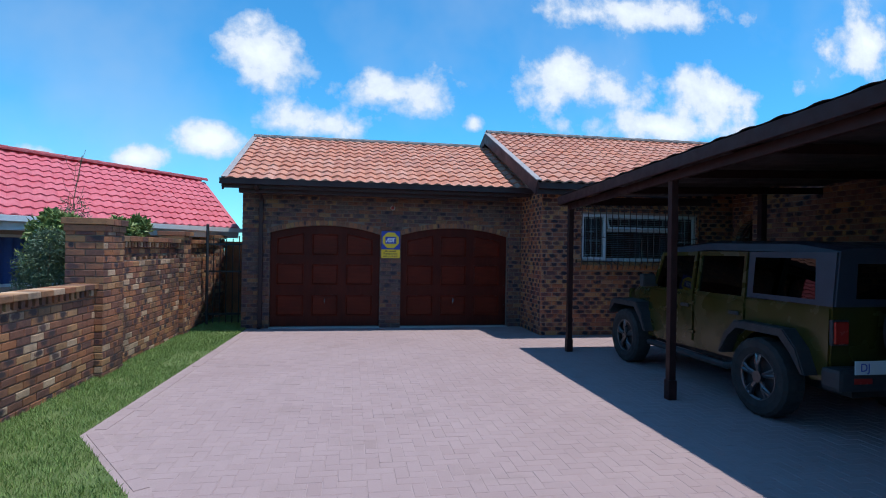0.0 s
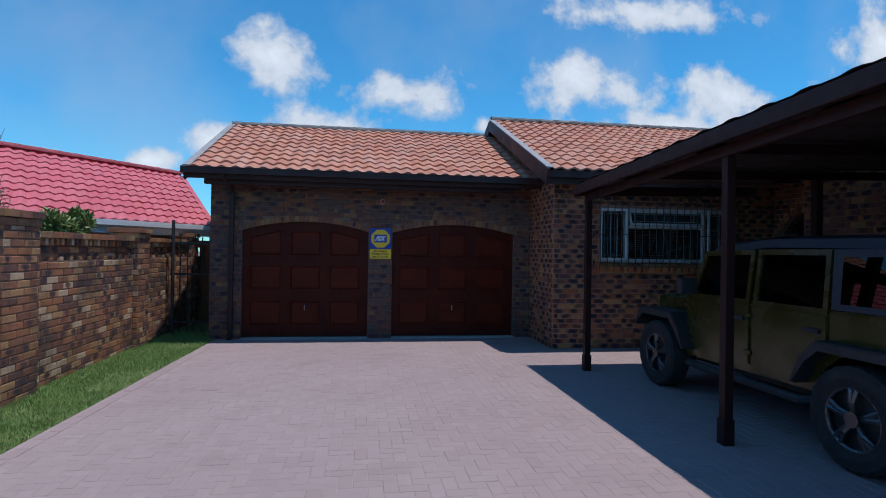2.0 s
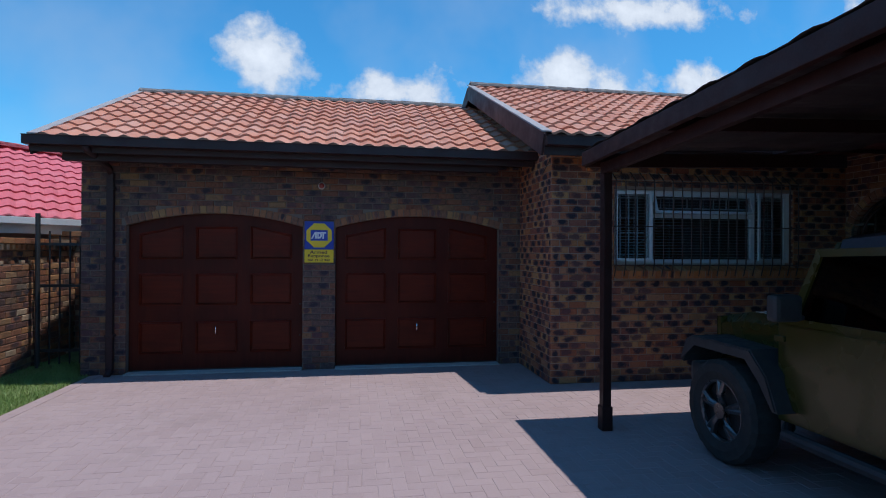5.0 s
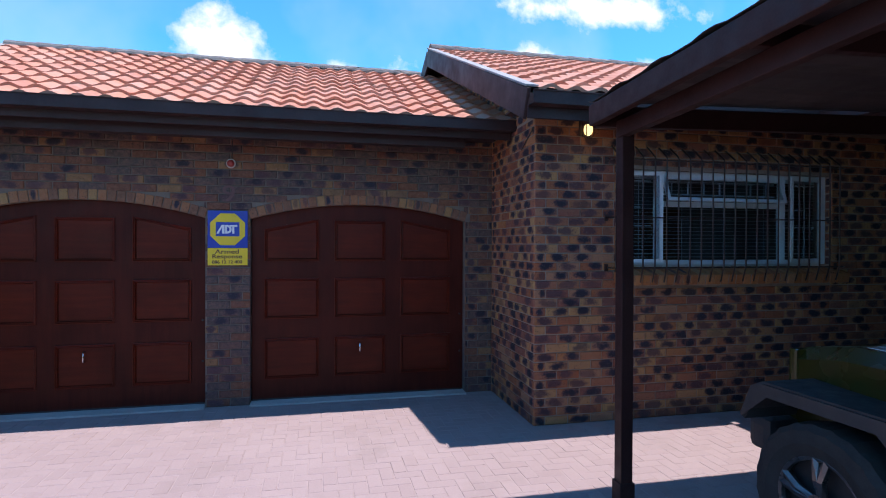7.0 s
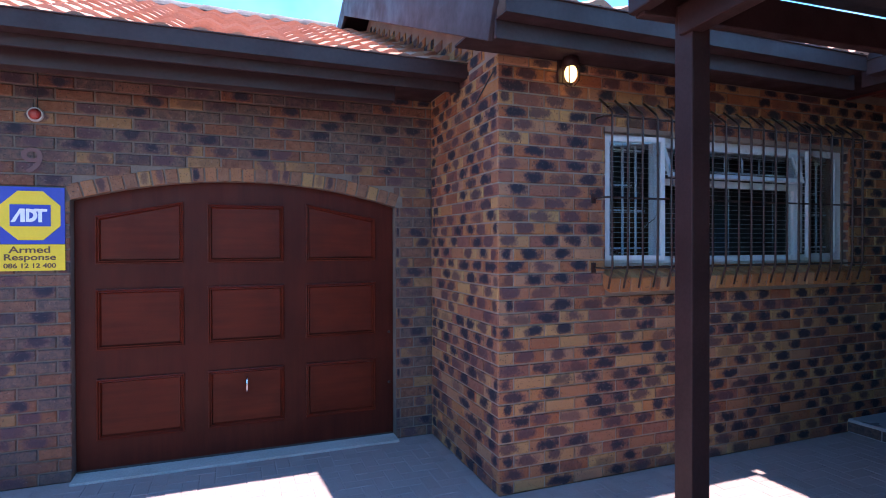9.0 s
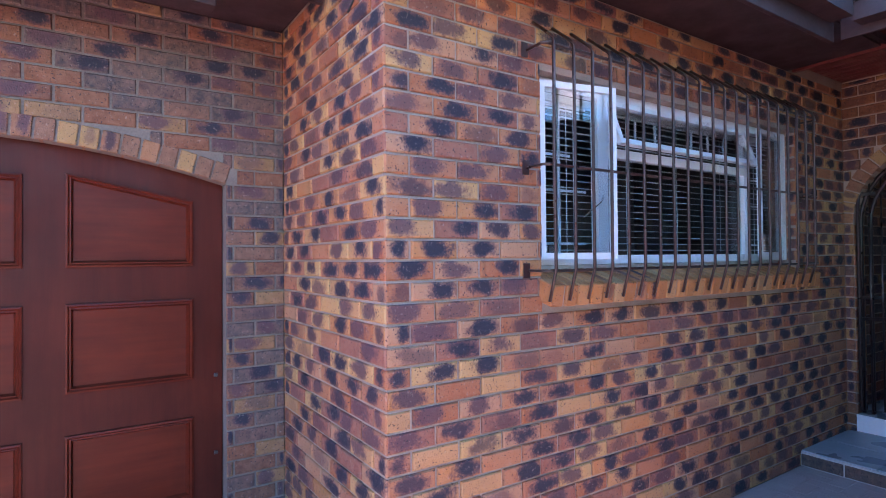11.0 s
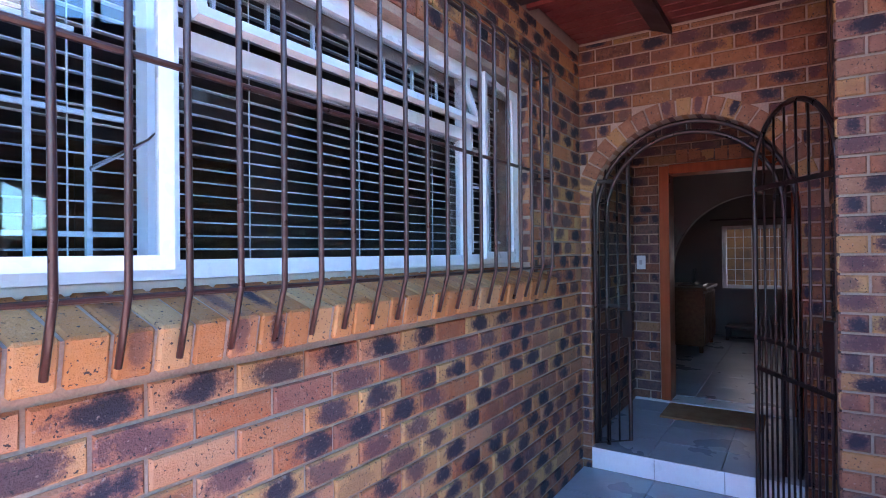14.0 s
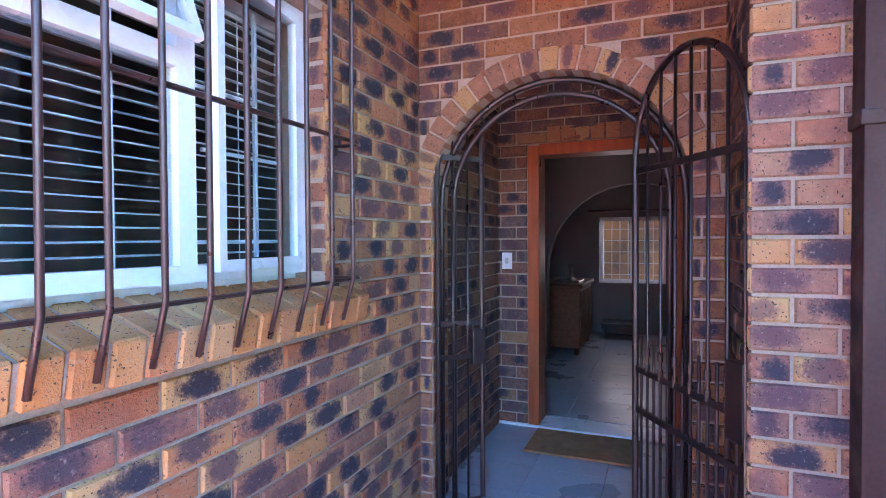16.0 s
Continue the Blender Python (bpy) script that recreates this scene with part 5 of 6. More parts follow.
cpart("rear_bumper", blk(-0.86, -2.27, 0.46, 0.86, -2.07, 0.66, bev=0.04), trim_black, None, "black plastic bumper")
cpart("chassis", blk(-0.45, -2.0, 0.34, 0.45, 1.85, 0.52), trim_black)
for s in (-1, 1):
    cpart("reflector", blk(s * 0.62 - 0.09, -2.276, 0.535, s * 0.62 + 0.09, -2.268, 0.585, bev=0.003), red_lens, None, "red reflector")
    tl = cpart("tail_light", blk(s * 0.71 - 0.07, -2.15, 0.86, s * 0.71 + 0.07, -2.09, 1.06, bev=0.012), red_lens, None, "square red tail light")
    cpart("rim", blk(s * 0.71 - 0.085, -2.13, 0.845, s * 0.71 + 0.085, -2.095, 1.075, bev=0.008), trim_black, tl)
    # flared mudguards
    for yc in (FA, RA):
        pts = [(yc - 0.6, 0.55), (yc - 0.5, 0.78), (yc - 0.34, 0.94), (yc + 0.34, 0.94), (yc + (0.42 if yc > 0 else 0.5), 0.9 if yc > 0 else 0.78), (yc + (0.5 if yc > 0 else 0.6), 0.72 if yc > 0 else 0.55),
               (yc + (0.46 if yc > 0 else 0.55), 0.7 if yc > 0 else 0.55), (yc + 0.44, 0.76), (yc + 0.3, 0.875), (yc - 0.3, 0.875), (yc - 0.44, 0.74), (yc - 0.55, 0.55)]
        bm = side(pts, s * (0.56 if yc > 0 else 0.77), s * 0.935)
        bmesh.ops.bevel(bm, geom=[e for e in bm.edges if len(e.link_faces) == 2 and e.calc_face_angle(0) > 0.5], offset=0.012, segments=2, affect="EDGES")
        cpart("mudguard", bm, trim_black, None, "black flared mudguard")
    # doors
    for y0, y1, lab in ((-0.12, 0.86, "front"), (-1.02, -0.15, "rear")):
        pts = [(y0, 0.56), (y1, 0.56), (y1, 1.14), (y0, 1.14)] if lab == "front" else [(y0 + 0.22, 0.56), (y1, 0.56), (y1, 1.14), (y0, 1.14), (y0, 0.86)]
        bm = side(pts, s * 0.775, s * 0.8)
        bmesh.ops.bevel(bm, geom=[e for e in bm.edges if len(e.link_faces) == 2 and e.calc_face_angle(0) > 0.6], offset=0.01, segments=2, affect="EDGES")
        d = cpart("door", bm, paint, None, "olive door")
        cpart("handle", blk(s * 0.815 - 0.012, y0 + 0.06, 0.98, s * 0.815 + 0.012, y0 + 0.22, 1.02, bev=0.008), trim_black, d, "black door handle")
        for zz in (0.66, 1.02):
            cpart("hinge", blk(s * 0.81 - 0.012, y1 - 0.02, zz, s * 0.81 + 0.012, y1 + 0.07, zz + 0.04, bev=0.006), paint, d)
        if lab == "front":
            wf = [(y0 + 0.01, 1.145), (y1 - 0.02, 1.145), (y1 - 0.2, 1.66), (y0 + 0.01, 1.68)]
            wi = [(y0 + 0.06, 1.19), (y1 - 0.1, 1.19), (y1 - 0.235, 1.61), (y0 + 0.06, 1.63)]
        else:
            wf = [(y0 + 0.0, 1.145), (y1 - 0.01, 1.145), (y1 - 0.01, 1.68), (y0 + 0.03, 1.68)]
            wi = [(y0 + 0.05, 1.19), (y1 - 0.06, 1.19), (y1 - 0.06, 1.63), (y0 + 0.075, 1.63)]
        tilt = lambda u, v, w: (s * (0.77 + w - (v - 1.145) * 0.13), u, v)
        cpart("window_frame", slab([wf, wi], tilt, 0.028), paint, d, "olive window surround")
        cpart("window", slab([wi], lambda u, v, w: (s * (0.772 + w - (v - 1.145) * 0.13), u, v), 0.006), car_glass, d, "tinted glass")
    # side step and mirror
    cpart("side_step", rod([(s * 0.72, -0.9, 0.42), (s * 0.84, -0.8, 0.4), (s * 0.84, 0.8, 0.4), (s * 0.72, 0.9, 0.42)], 0.04, 10), trim_black, None, "black tubular side step")
    mr = cpart("mirror", blk(s * 0.93 - 0.1, 0.66, 1.18, s * 0.93 + 0.1, 0.76, 1.36, bev=0.03), trim_black, None, "black door mirror")
    cpart("arm", rod([(s * 0.78, 0.72, 1.2), (s * 0.86, 0.72, 1.22)], 0.02), trim_black, mr)
    # quarter light of the hardtop
    cpart("quarter_window", slab([[(-1.92, 1.24), (-1.12, 1.24), (-1.1, 1.62), (-1.87, 1.62)]], lambda u, v, w: (s * (0.778 + w - (v - 1.145) * 0.13), u, v), 0.008), car_glass, None, "dark tinted quarter window")
# hardtop
bm = bmesh.new()
q = []
for y, zt in ((-2.1, 1.72), (-1.6, 1.79), (-0.3, 1.81), (0.52, 1.75)):
    q.append([bm.verts.new(p) for p in ((-0.71, y, zt - 0.11), (-0.68, y, zt - 0.03), (-0.58, y, zt), (0.58, y, zt), (0.68, y, zt - 0.03), (0.71, y, zt - 0.11))])
for a, b in zip(q, q[1:]):
    for i in range(5):
        bm.faces.new((a[i], a[i + 1], b[i + 1], b[i]))
bm.faces.new(q[0]), bm.faces.new(q[-1][::-1]), 
for a, b in zip(q, q[1:]):
    bm.faces.new((a[5], a[0], b[0], b[5]))
cpart("hardtop", bm, top_fabric, None, "dark blue-black hardtop roof")
for s in (-1, 1):
    cpart("hardtop_side", slab([[(-2.11, 1.19), (-1.04, 1.19), (-1.0, 1.68), (-2.09, 1.68)], [(-1.92, 1.24), (-1.12, 1.24), (-1.1, 1.62), (-1.87, 1.62)]], lambda u, v, w: (s * (0.765 + w - (v - 1.145) * 0.13), u, v), 0.02), top_fabric, None, "dark hardtop side")
back_f = [(-0.76, 1.19), (0.76, 1.19), (0.7, 1.66), (-0.7, 1.66)]
back_i = [(-0.55, 1.26), (0.55, 1.26), (0.52, 1.58), (-0.52, 1.58)]
cpart("tailgate_top", slab([back_f, back_i], lambda u, v, w: (u, -2.11 - w + (v - 1.19) * 0.04, v), 0.02), top_fabric)
cpart("rear_window", slab([back_i], lambda u, v, w: (u, -2.12 - w + (v - 1.19) * 0.04, v), 0.006), car_glass, None, "tinted rear glass")
ws = [(-0.72, 1.17), (0.72, 1.17), (0.66, 1.7), (-0.66, 1.7)]
wi = [(-0.66, 1.21), (0.66, 1.21), (0.61, 1.65), (-0.61, 1.65)]
lean = lambda k: (lambda u, v, w: (u, 0.84 + k + w - (v - 1.17) * 0.55, v))
cpart("windscreen_frame", slab([ws, wi], lean(0), 0.035), paint, None, "olive windscreen frame")
cpart("windscreen", slab([wi], lean(0.012), 0.006), car_glass, None, "windscreen glass")
for xx in (-0.36, 0.36):
    seat = cpart("seat", blk(xx - 0.24, -0.3, 0.75, xx + 0.24, 0.3, 0.98, bev=0.06), dark_inside, None, "dark seat")
    cpart("backrest", blk(xx - 0.24, -0.38, 0.9, xx + 0.24, -0.22, 1.6, bev=0.06), dark_inside, seat)


def wheel(at, out):
    """A tyre of lugged rubber with a five-spoke rim; out: +1 or -1 for the side it faces."""
    bm = bmesh.new()
    prof = [(0.235, -0.1), (0.3, -0.125), (0.36, -0.12), (0.39, -0.09), (0.395, 0.0), (0.39, 0.09), (0.36, 0.12), (0.3, 0.125), (0.235, 0.1)]
    N = 48
    rings = [[bm.verts.new((w, (r + (0.008 if (i % 2 and r > 0.35) else 0)) * math.cos(math.tau * i / N), (r + (0.008 if (i % 2 and r > 0.35) else 0)) * math.sin(math.tau * i / N))) for r, w in prof] for i in range(N)]
    for i in range(N):
        a, b = rings[i], rings[(i + 1) % N]
        for k in range(len(prof)):
            m = (k + 1) % len(prof)
            bm.faces.new((a[k], a[m], b[m], b[k]))
    M = Matrix.Translation(at)
    for v in bm.verts:
        v.co = M @ v.co
    w = cpart("wheel", bm, rubber, None, "black lugged tyre")
    bm = bmesh.new()
    tube(bm, [(out * 0.085, 0.235 * math.cos(math.tau * i / 32), 0.235 * math.sin(math.tau * i / 32)) for i in range(32)], 0.018, 6, True)
    for k in range(5):
        a = math.tau * k / 5 + 0.3
        for da in (-0.13, 0.13):
            tube(bm, [(out * 0.075, 0.045 * math.cos(a), 0.045 * math.sin(a)), (out * 0.095, 0.13 * math.cos(a + da * 0.6), 0.13 * math.sin(a + da * 0.6)), (out * 0.08, 0.232 * math.cos(a + da), 0.232 * math.sin(a + da))], 0.024, 6)
    bmesh.ops.create_cone(bm, cap_ends=True, segments=20, radius1=0.06, radius2=0.05, depth=0.05, matrix=pose(out * 0.085, 0, 0, 0, 90, 0))
    for v in bm.verts:
        v.co = M @ v.co
    cpart("rim", bm, alloy, w, "grey five-spoke alloy rim")
    bm = bmesh.new()
    bmesh.ops.create_cone(bm, cap_ends=True, segments=28, radius1=0.236, radius2=0.236, depth=0.06, matrix=M @ pose(out * 0.0, 0, 0, 0, 90, 0))
    cpart("brake_drum", bm, trim_black, w)
    return w


for s in (-1, 1):
    for yc in (FA, RA):
        wheel((s * 0.81, yc, 0.403), s)
# spare wheel on the tailgate
bm = bmesh.new()
prof = [(0.05, 0.1), (0.3, 0.125), (0.37, 0.11), (0.385, 0.03), (0.385, -0.06), (0.36, -0.12), (0.05, -0.12)]
rings = [[bm.verts.new((r * math.cos(math.tau * i / 40), -2.33 - w, 0.98 + r * math.sin(math.tau * i / 40))) for r, w in prof] for i in range(40)]
for i in range(40):
    for k in range(len(prof) - 1):
        a, b = rings[i], rings[(i + 1) % 40]
        bm.faces.new((a[k], a[k + 1], b[k + 1], b[k]))
bm.faces.new([r[0] for r in rings]), bm.faces.new([r[-1] for r in rings][::-1])
cpart("spare_wheel", bm, rubber, None, "black spare wheel on the tailgate", True)
plate = cpart("number_plate", blk(-0.72, -2.288, 0.62, -0.2, -2.28, 0.74, bev=0.003), white_lens, None, "white number plate")
ob = letters("DJ", 0.1, (4.58 - 0.62, 6.5 - 2.29, 0.68), sign_blue, plate)

# ---------------------------------------------------------------- boundary wall
BXF = -3.55
wall_yard = setting("wall_boundary", blk(BXF - 0.21, 7.6, -0.03, BXF - 0.009, 14.5, 1.43), mortar_old, "weathered red-brown brick boundary wall with dentil coping", "wall")
lay_bricks(wall_yard, (BXF, 0), (0, 1), bond(8.0, 14.5, -0.02, 1.43), brick_yard, "yard", (-3.5, 8.5, 1.0), 220)
part("recess", blk(BXF - 0.17, 8.0, 1.43, BXF - 0.06, 14.5, 1.7), mortar_old, wall_yard, "dark recessed band")
lay_bricks(wall_yard, (BXF - 0.048, 0), (0, 1), bond(8.0, 14.5, 1.44, 1.7), brick_yard, "yard")
for i in range(56):
    ya = 8.05 + i * 0.115
    part("brick", blk(BXF - 0.06, ya, 1.62, BXF + 0.01, ya + 0.06, 1.695, bev=0.004), brick_yard[0], wall_yard)
    if i % 2 == 0:
        part("brick", blk(BXF - 0.05, ya, 1.43, BXF - 0.004, ya + 0.07, 1.475, bev=0.004), brick_yard[0], wall_yard)
for i in range(28):
    ya = 8.05 + i * 0.231
    part("brick", blk(BXF - 0.23, ya, 1.7, BXF + 0.03, ya + 0.222, 1.775, bev=0.006), brick_yard[0], wall_yard, "coping brick")
wall_low = setting("wall_boundary_low", blk(BXF - 0.21, 0.5, -0.03, BXF - 0.009, 7.6, 1.09), mortar_old, "low brown brick boundary wall with dentil coping", "wall")
lay_bricks(wall_low, (BXF, 0), (0, 1), bond(1.5, 7.6, -0.02, 1.03), brick_yard, "yard", (-3.5, 6.8, 0.8), 250)
for i in range(50):
    ya = 1.7 + i * 0.118
    part("brick", blk(BXF - 0.05, ya, 1.02, BXF + 0.02, ya + 0.066, 1.095, bev=0.004), brick_yard[0], wall_low)
for i in range(27):
    ya = 1.4 + i * 0.231
    part("brick", blk(BXF - 0.25, ya, 1.1, BXF + 0.045, ya + 0.222, 1.165, bev=0.008), brick_yard[0], wall_low, "coping brick")


def pillar(y0, y1, x_in, top, label):
    p = thing("wall_pillar", (BXF, (y0 + y1) / 2, 0.0), label, "pillar", "boundary wall pillars")
    part("core", blk(BXF - 0.34, y0 + 0.009, -0.03, x_in - 0.009, y1 - 0.009, top - 0.17), mortar_old, p)
    sp = bond(0, y1 - y0, -0.02, top - 0.17, None, 0.0)
    lay_bricks(p, (x_in, y0), (0, 1), sp, brick_yard, "yard", (0, y0, 1), 140)
    w = x_in - (BXF - 0.34)
    lay_bricks(p, (BXF - 0.34, y0), (1, 0), bond(0, w, -0.02, top - 0.17), brick_yard, "yard", (0, y0, 1), 140)
    for k, o in enumerate((0.015, 0.035)):
        za = top - 0.17 + k * COURSE
        n = round((y1 - y0 + 2 * o) / 0.23)
        for i in range(n):
            dy = (y1 - y0 + 2 * o) / n
            part("brick", blk(BXF - 0.34 - o, y0 - o + i * dy, za, x_in + o, y0 - o + i * dy + dy - 0.008, za + 0.078, bev=0.006), brick_yard[0], p, "corbelled cap brick")
    return p


pillar(7.5, 8.12, BXF + 0.1, 1.98, "stout weathered brick pillar with corbelled cap")
pillar(10.85, 11.3, BXF + 0.08, 1.92, "brick wall pillar with corbelled cap")
pillar(13.6, 14.05, BXF + 0.08, 1.92, "brick wall pillar with corbelled cap")
fence = thing("side_gate", (-3.05, 12.4, 0.0), "dark spiked steel side gate between wall and garage", "gate")
for i in range(7):
    x = -3.45 + i * 0.13
    part("bar", rod([(x, 12.4, 0.03), (x, 12.4, 1.75), (x, 12.4, 1.82 + 0.06 * (i % 2))], 0.012, 6), black_plastic, fence)
for zz in (0.2, 1.1, 1.68):
    part("rail", blk(-3.5, 12.385, zz, -2.64, 12.415, zz + 0.04), black_plastic, fence)
part("pole", rod([(-3.42, 12.3, 0.0), (-3.42, 12.3, 2.12)], 0.03, 10), black_plastic, fence, "dark gate pole")

setting("wall_passage", blk(BXF - 0.009, 14.5, -0.03, GX0, 14.7, 1.78), brick_yard[0], "brown brick wall across the side passage", "wall")
# plain unseen walls added to close the yard behind the walk and cut skylight
setting("wall_street", blk(BXF - 0.21, -9.2, -0.03, 7.45, -9.0, 2.2), mortar_old, "plain brick wall added out of view to cut skylight", "wall")
setting("wall_boundary_rear", blk(BXF - 0.21, -9.0, -0.03, BXF - 0.009, 0.5, 1.6), mortar_old, "plain brick wall added out of view on the boundary to cut skylight", "wall")
setting("wall_carport_end", blk(2.9, -6.65, -0.03, 6.8, -6.45, 3.4), mortar_old, "plain brick wall added out of view to darken the carport", "wall")

# ---------------------------------------------------------------- neighbour's house
HE, HR = Vector((-3.17, 14.4, 2.1)), Vector((-4.7, 17.1, 3.53))
HD = Vector((-0.53, -0.85, 0)).normalized()
house = thing("neighbour_house", (-6.5, 13.5, 0.0), "neighbouring house with red tiled roof and white gutter", "house")
bm = bmesh.new()
c = [HE - HD * 0.0, HE + HD * 14, HR + HD * 14, HR]
lo = [bm.verts.new(p - Vector((0, 0, 0.06))) for p in c]
hi = [bm.verts.new(p) for p in c]
bm.faces.new(hi), bm.faces.new(lo[::-1])
for i in range(4):
    bm.faces.new((lo[i], lo[(i + 1) % 4], hi[(i + 1) % 4], hi[i]))
hroof = part("roof", bm, red_tile[0], house, "red concrete-tiled roof slope")
UP = (HR - HE)
tile_rows(hroof, HE + HD * 14 - UP.normalized() * 0.03, -HD, UP, 63, 10, red_tile, 0, 0.22, 0.345)
ridge_caps(hroof, HR + Vector((0, 0, 0.05)), HR + HD * 14 + Vector((0, 0, 0.05)), red_tile[0], 0.4, 0.12)
beam("gutter", HE + Vector((0.05, -0.05, -0.05)), HE + HD * 14 + Vector((0.05, -0.05, -0.05)), 0.1, 0.1, white_gutter, house, "white gutter")
beam("fascia", HE + Vector((-0.05, 0.0, -0.16)), HE + HD * 14 + Vector((-0.05, 0.0, -0.16)), 0.03, 0.16, white_gutter, house, "pale blue-white fascia")
HN = Vector((HD.y, -HD.x, 0)) * -1
if HN.dot(Vector((0, 1, 0))) < 0:
    HN = -HN
base = HE + HN * 0.55 - Vector((0, 0, 2.15))
place = lambda u, v, w: tuple(base + HD * u + Vector((0, 0, v)) + HN * w)
hplaster = worn("neighbour_plaster", (0.26, 0.22, 0.2), (0.34, 0.3, 0.27), 2, 0.9)
part("wall", slab([[(0.4, 0), (13.5, 0), (13.5, 2.05), (0.4, 2.05)], [(3.9, 0.95), (6.4, 0.95), (6.4, 1.85), (3.9, 1.85)]], place, 0.2), hplaster, house, "shaded plaster wall")
hwin = part("window", slab([[(3.9, 0.95), (6.4, 0.95), (6.4, 1.85), (3.9, 1.85)], [(3.96, 1.0), (5.12, 1.0), (5.12, 1.8), (3.96, 1.8)], [(5.18, 1.0), (6.34, 1.0), (6.34, 1.8), (5.18, 1.8)]], lambda u, v, w: place(u, v, w + 0.06), 0.05), white_frame, house, "white window")
curt = plain("blue_curtain", (0.03, 0.06, 0.2), 0.9)
bm = bmesh.new()
cols = []
for i in range(101):
    u = 3.92 + 2.46 * i / 100
    w = 0.16 + 0.025 * math.sin(i * 0.9)
    cols.append([bm.verts.new(place(u, z, w)) for z in (0.96, 1.84)])
for a, b in zip(cols, cols[1:]):
    bm.faces.new((a[0], b[0], b[1], a[1]))
part("curtain", bm, curt, hwin, "blue pleated curtain", True)
bm = bmesh.new()
vs = [bm.verts.new(p) for p in (HR + HD * 14, HR, HR + HN * 3.0 - Vector((0, 0, 1.43)), HR + HN * 3.0 + HD * 14 - Vector((0, 0, 1.43)))]
bm.faces.new(vs)
bmesh.ops.solidify(bm, geom=list(bm.faces), thickness=0.06)
part("rear_slope", bm, red_tile[0], house)

# ---------------------------------------------------------------- plants


def leaf_mat(name, a, b):
    n = Nodes(name, 0.55, 0, 0.4)
    r = n.lot(True)
    c = n.mix(r, a, b)
    c = n.mix(n.ramp(n.noise(5, 3), [(0.4, 0.0), (0.7, 0.4)]), c, tuple(v * 0.5 for v in a))
    return n.col(c)


leaf_green = leaf_mat("shrub_leaf", (0.11, 0.165, 0.04), (0.24, 0.29, 0.085))
leaf_soft = leaf_mat("feathery_leaf", (0.065, 0.11, 0.065), (0.12, 0.17, 0.1))
bark = worn("bark", (0.12, 0.08, 0.05), (0.2, 0.14, 0.09), 12, 0.9, grain=90, relief=0.6)
grass_green = leaf_mat("grass_blade", (0.115, 0.205, 0.045), (0.25, 0.335, 0.1))


def leaves(name, spots, count, size, mat, parent, slim=0.42, seed=1):
    g = np.random.default_rng(seed)
    V, F = [], []
    for _ in range(count):
        cx, cy, cz, r = spots[g.integers(len(spots))]
        d = g.normal(size=3)
        d /= np.linalg.norm(d)
        p = np.array([cx, cy, cz]) + d * r * g.uniform(0.45, 1.05) ** 0.6
        a = g.normal(size=3)
        a[2] += 0.4
        a /= np.linalg.norm(a)
        b = np.cross(a, g.normal(size=3))
        b /= np.linalg.norm(b)
        s = size * g.uniform(0.6, 1.4)
        k = len(V)
        nrm = np.cross(a, b) * s * 0.15
        V += [tuple(p), tuple(p + a * s * 0.5 + b * s * slim * 0.5 + nrm), tuple(p + a * s), tuple(p + a * s * 0.5 - b * s * slim * 0.5 + nrm)]
        F += [(k, k + 1, k + 2), (k, k + 2, k + 3)]
    return as_child(new(name, mesh_of(name, V, F, [mat])), parent)


def shrub(at, spots, count, size, mat, label, seed, slim=0.42):
    s = thing("shrub", at, label, "shrub", "")
    for i, (x, y, z, r) in enumerate(spots):
        part("stem", rod([(at[0] + 0.04 * math.sin(i), at[1] + 0.04 * math.cos(i), -0.03), ((at[0] + x) / 2 + 0.03, (at[1] + y) / 2, z * 0.5), (x, y, z)], 0.012, 6), bark, s)
    leaves("crown", spots, count, size, mat, s, slim, seed)
    return s


shrub((-4.5, 8.5, 0), [(-4.6, 8.5, 1.45, 0.28), (-4.4, 8.45, 1.7, 0.24), (-4.62, 8.5, 1.8, 0.2), (-4.25, 8.5, 1.35, 0.28), (-4.7, 8.55, 1.3, 0.22), (-4.5, 8.5, 1.97, 0.14), (-4.3, 8.5, 1.92, 0.13)], 3600, 0.085, leaf_green, "bushy green shrub behind the boundary wall", 3)
shrub((-4.35, 7.8, 0), [(-4.3, 7.75, 1.35, 0.28), (-4.2, 7.8, 1.6, 0.24), (-4.3, 7.8, 1.1, 0.3)], 3800, 0.06, leaf_soft, "soft feathery green bush beside the brick pillar", 4, 0.14)
shrub((-4.0, 9.8, 0), [(-4.0, 9.8, 1.7, 0.22), (-4.1, 9.6, 1.9, 0.17), (-3.95, 10.0, 1.95, 0.15), (-4.05, 9.8, 1.5, 0.24)], 2200, 0.1, leaf_green, "green shrub rising above the boundary wall", 5)
shrub((-5.4, 7.2, 0), [(-5.3 - 0.35 * i, 7.2 - 0.1 * i, 1.05 + 0.08 * (i % 2), 0.22) for i in range(5)], 1800, 0.16, leaf_green, "low strappy garden plants behind the wall", 6, 0.16)
weed = thing("dry_weed", (-4.45, 8.9, 0.0), "tall thin dry weed stalk above the wall", "weed")
part("stalk", rod([(-4.45, 8.9, -0.03), (-4.43, 8.9, 1.5), (-4.45, 8.92, 2.3), (-4.36, 8.95, 2.95)], 0.007, 6), bark, weed)
for i in range(9):
    z = 1.9 + i * 0.11
    a = i * 2.4
    part("twig", rod([(-4.45, 8.91, z), (-4.45 + 0.1 * math.cos(a), 8.91 + 0.1 * math.sin(a), z + 0.12), (-4.45 + 0.14 * math.cos(a), 8.91 + 0.14 * math.sin(a), z + 0.26)], 0.003, 5), bark, weed)
leaves("leaves", [(-4.45, 8.9, 2.15, 0.22), (-4.47, 8.9, 1.95, 0.26)], 500, 0.05, leaf_soft, weed, 0.2, 8)

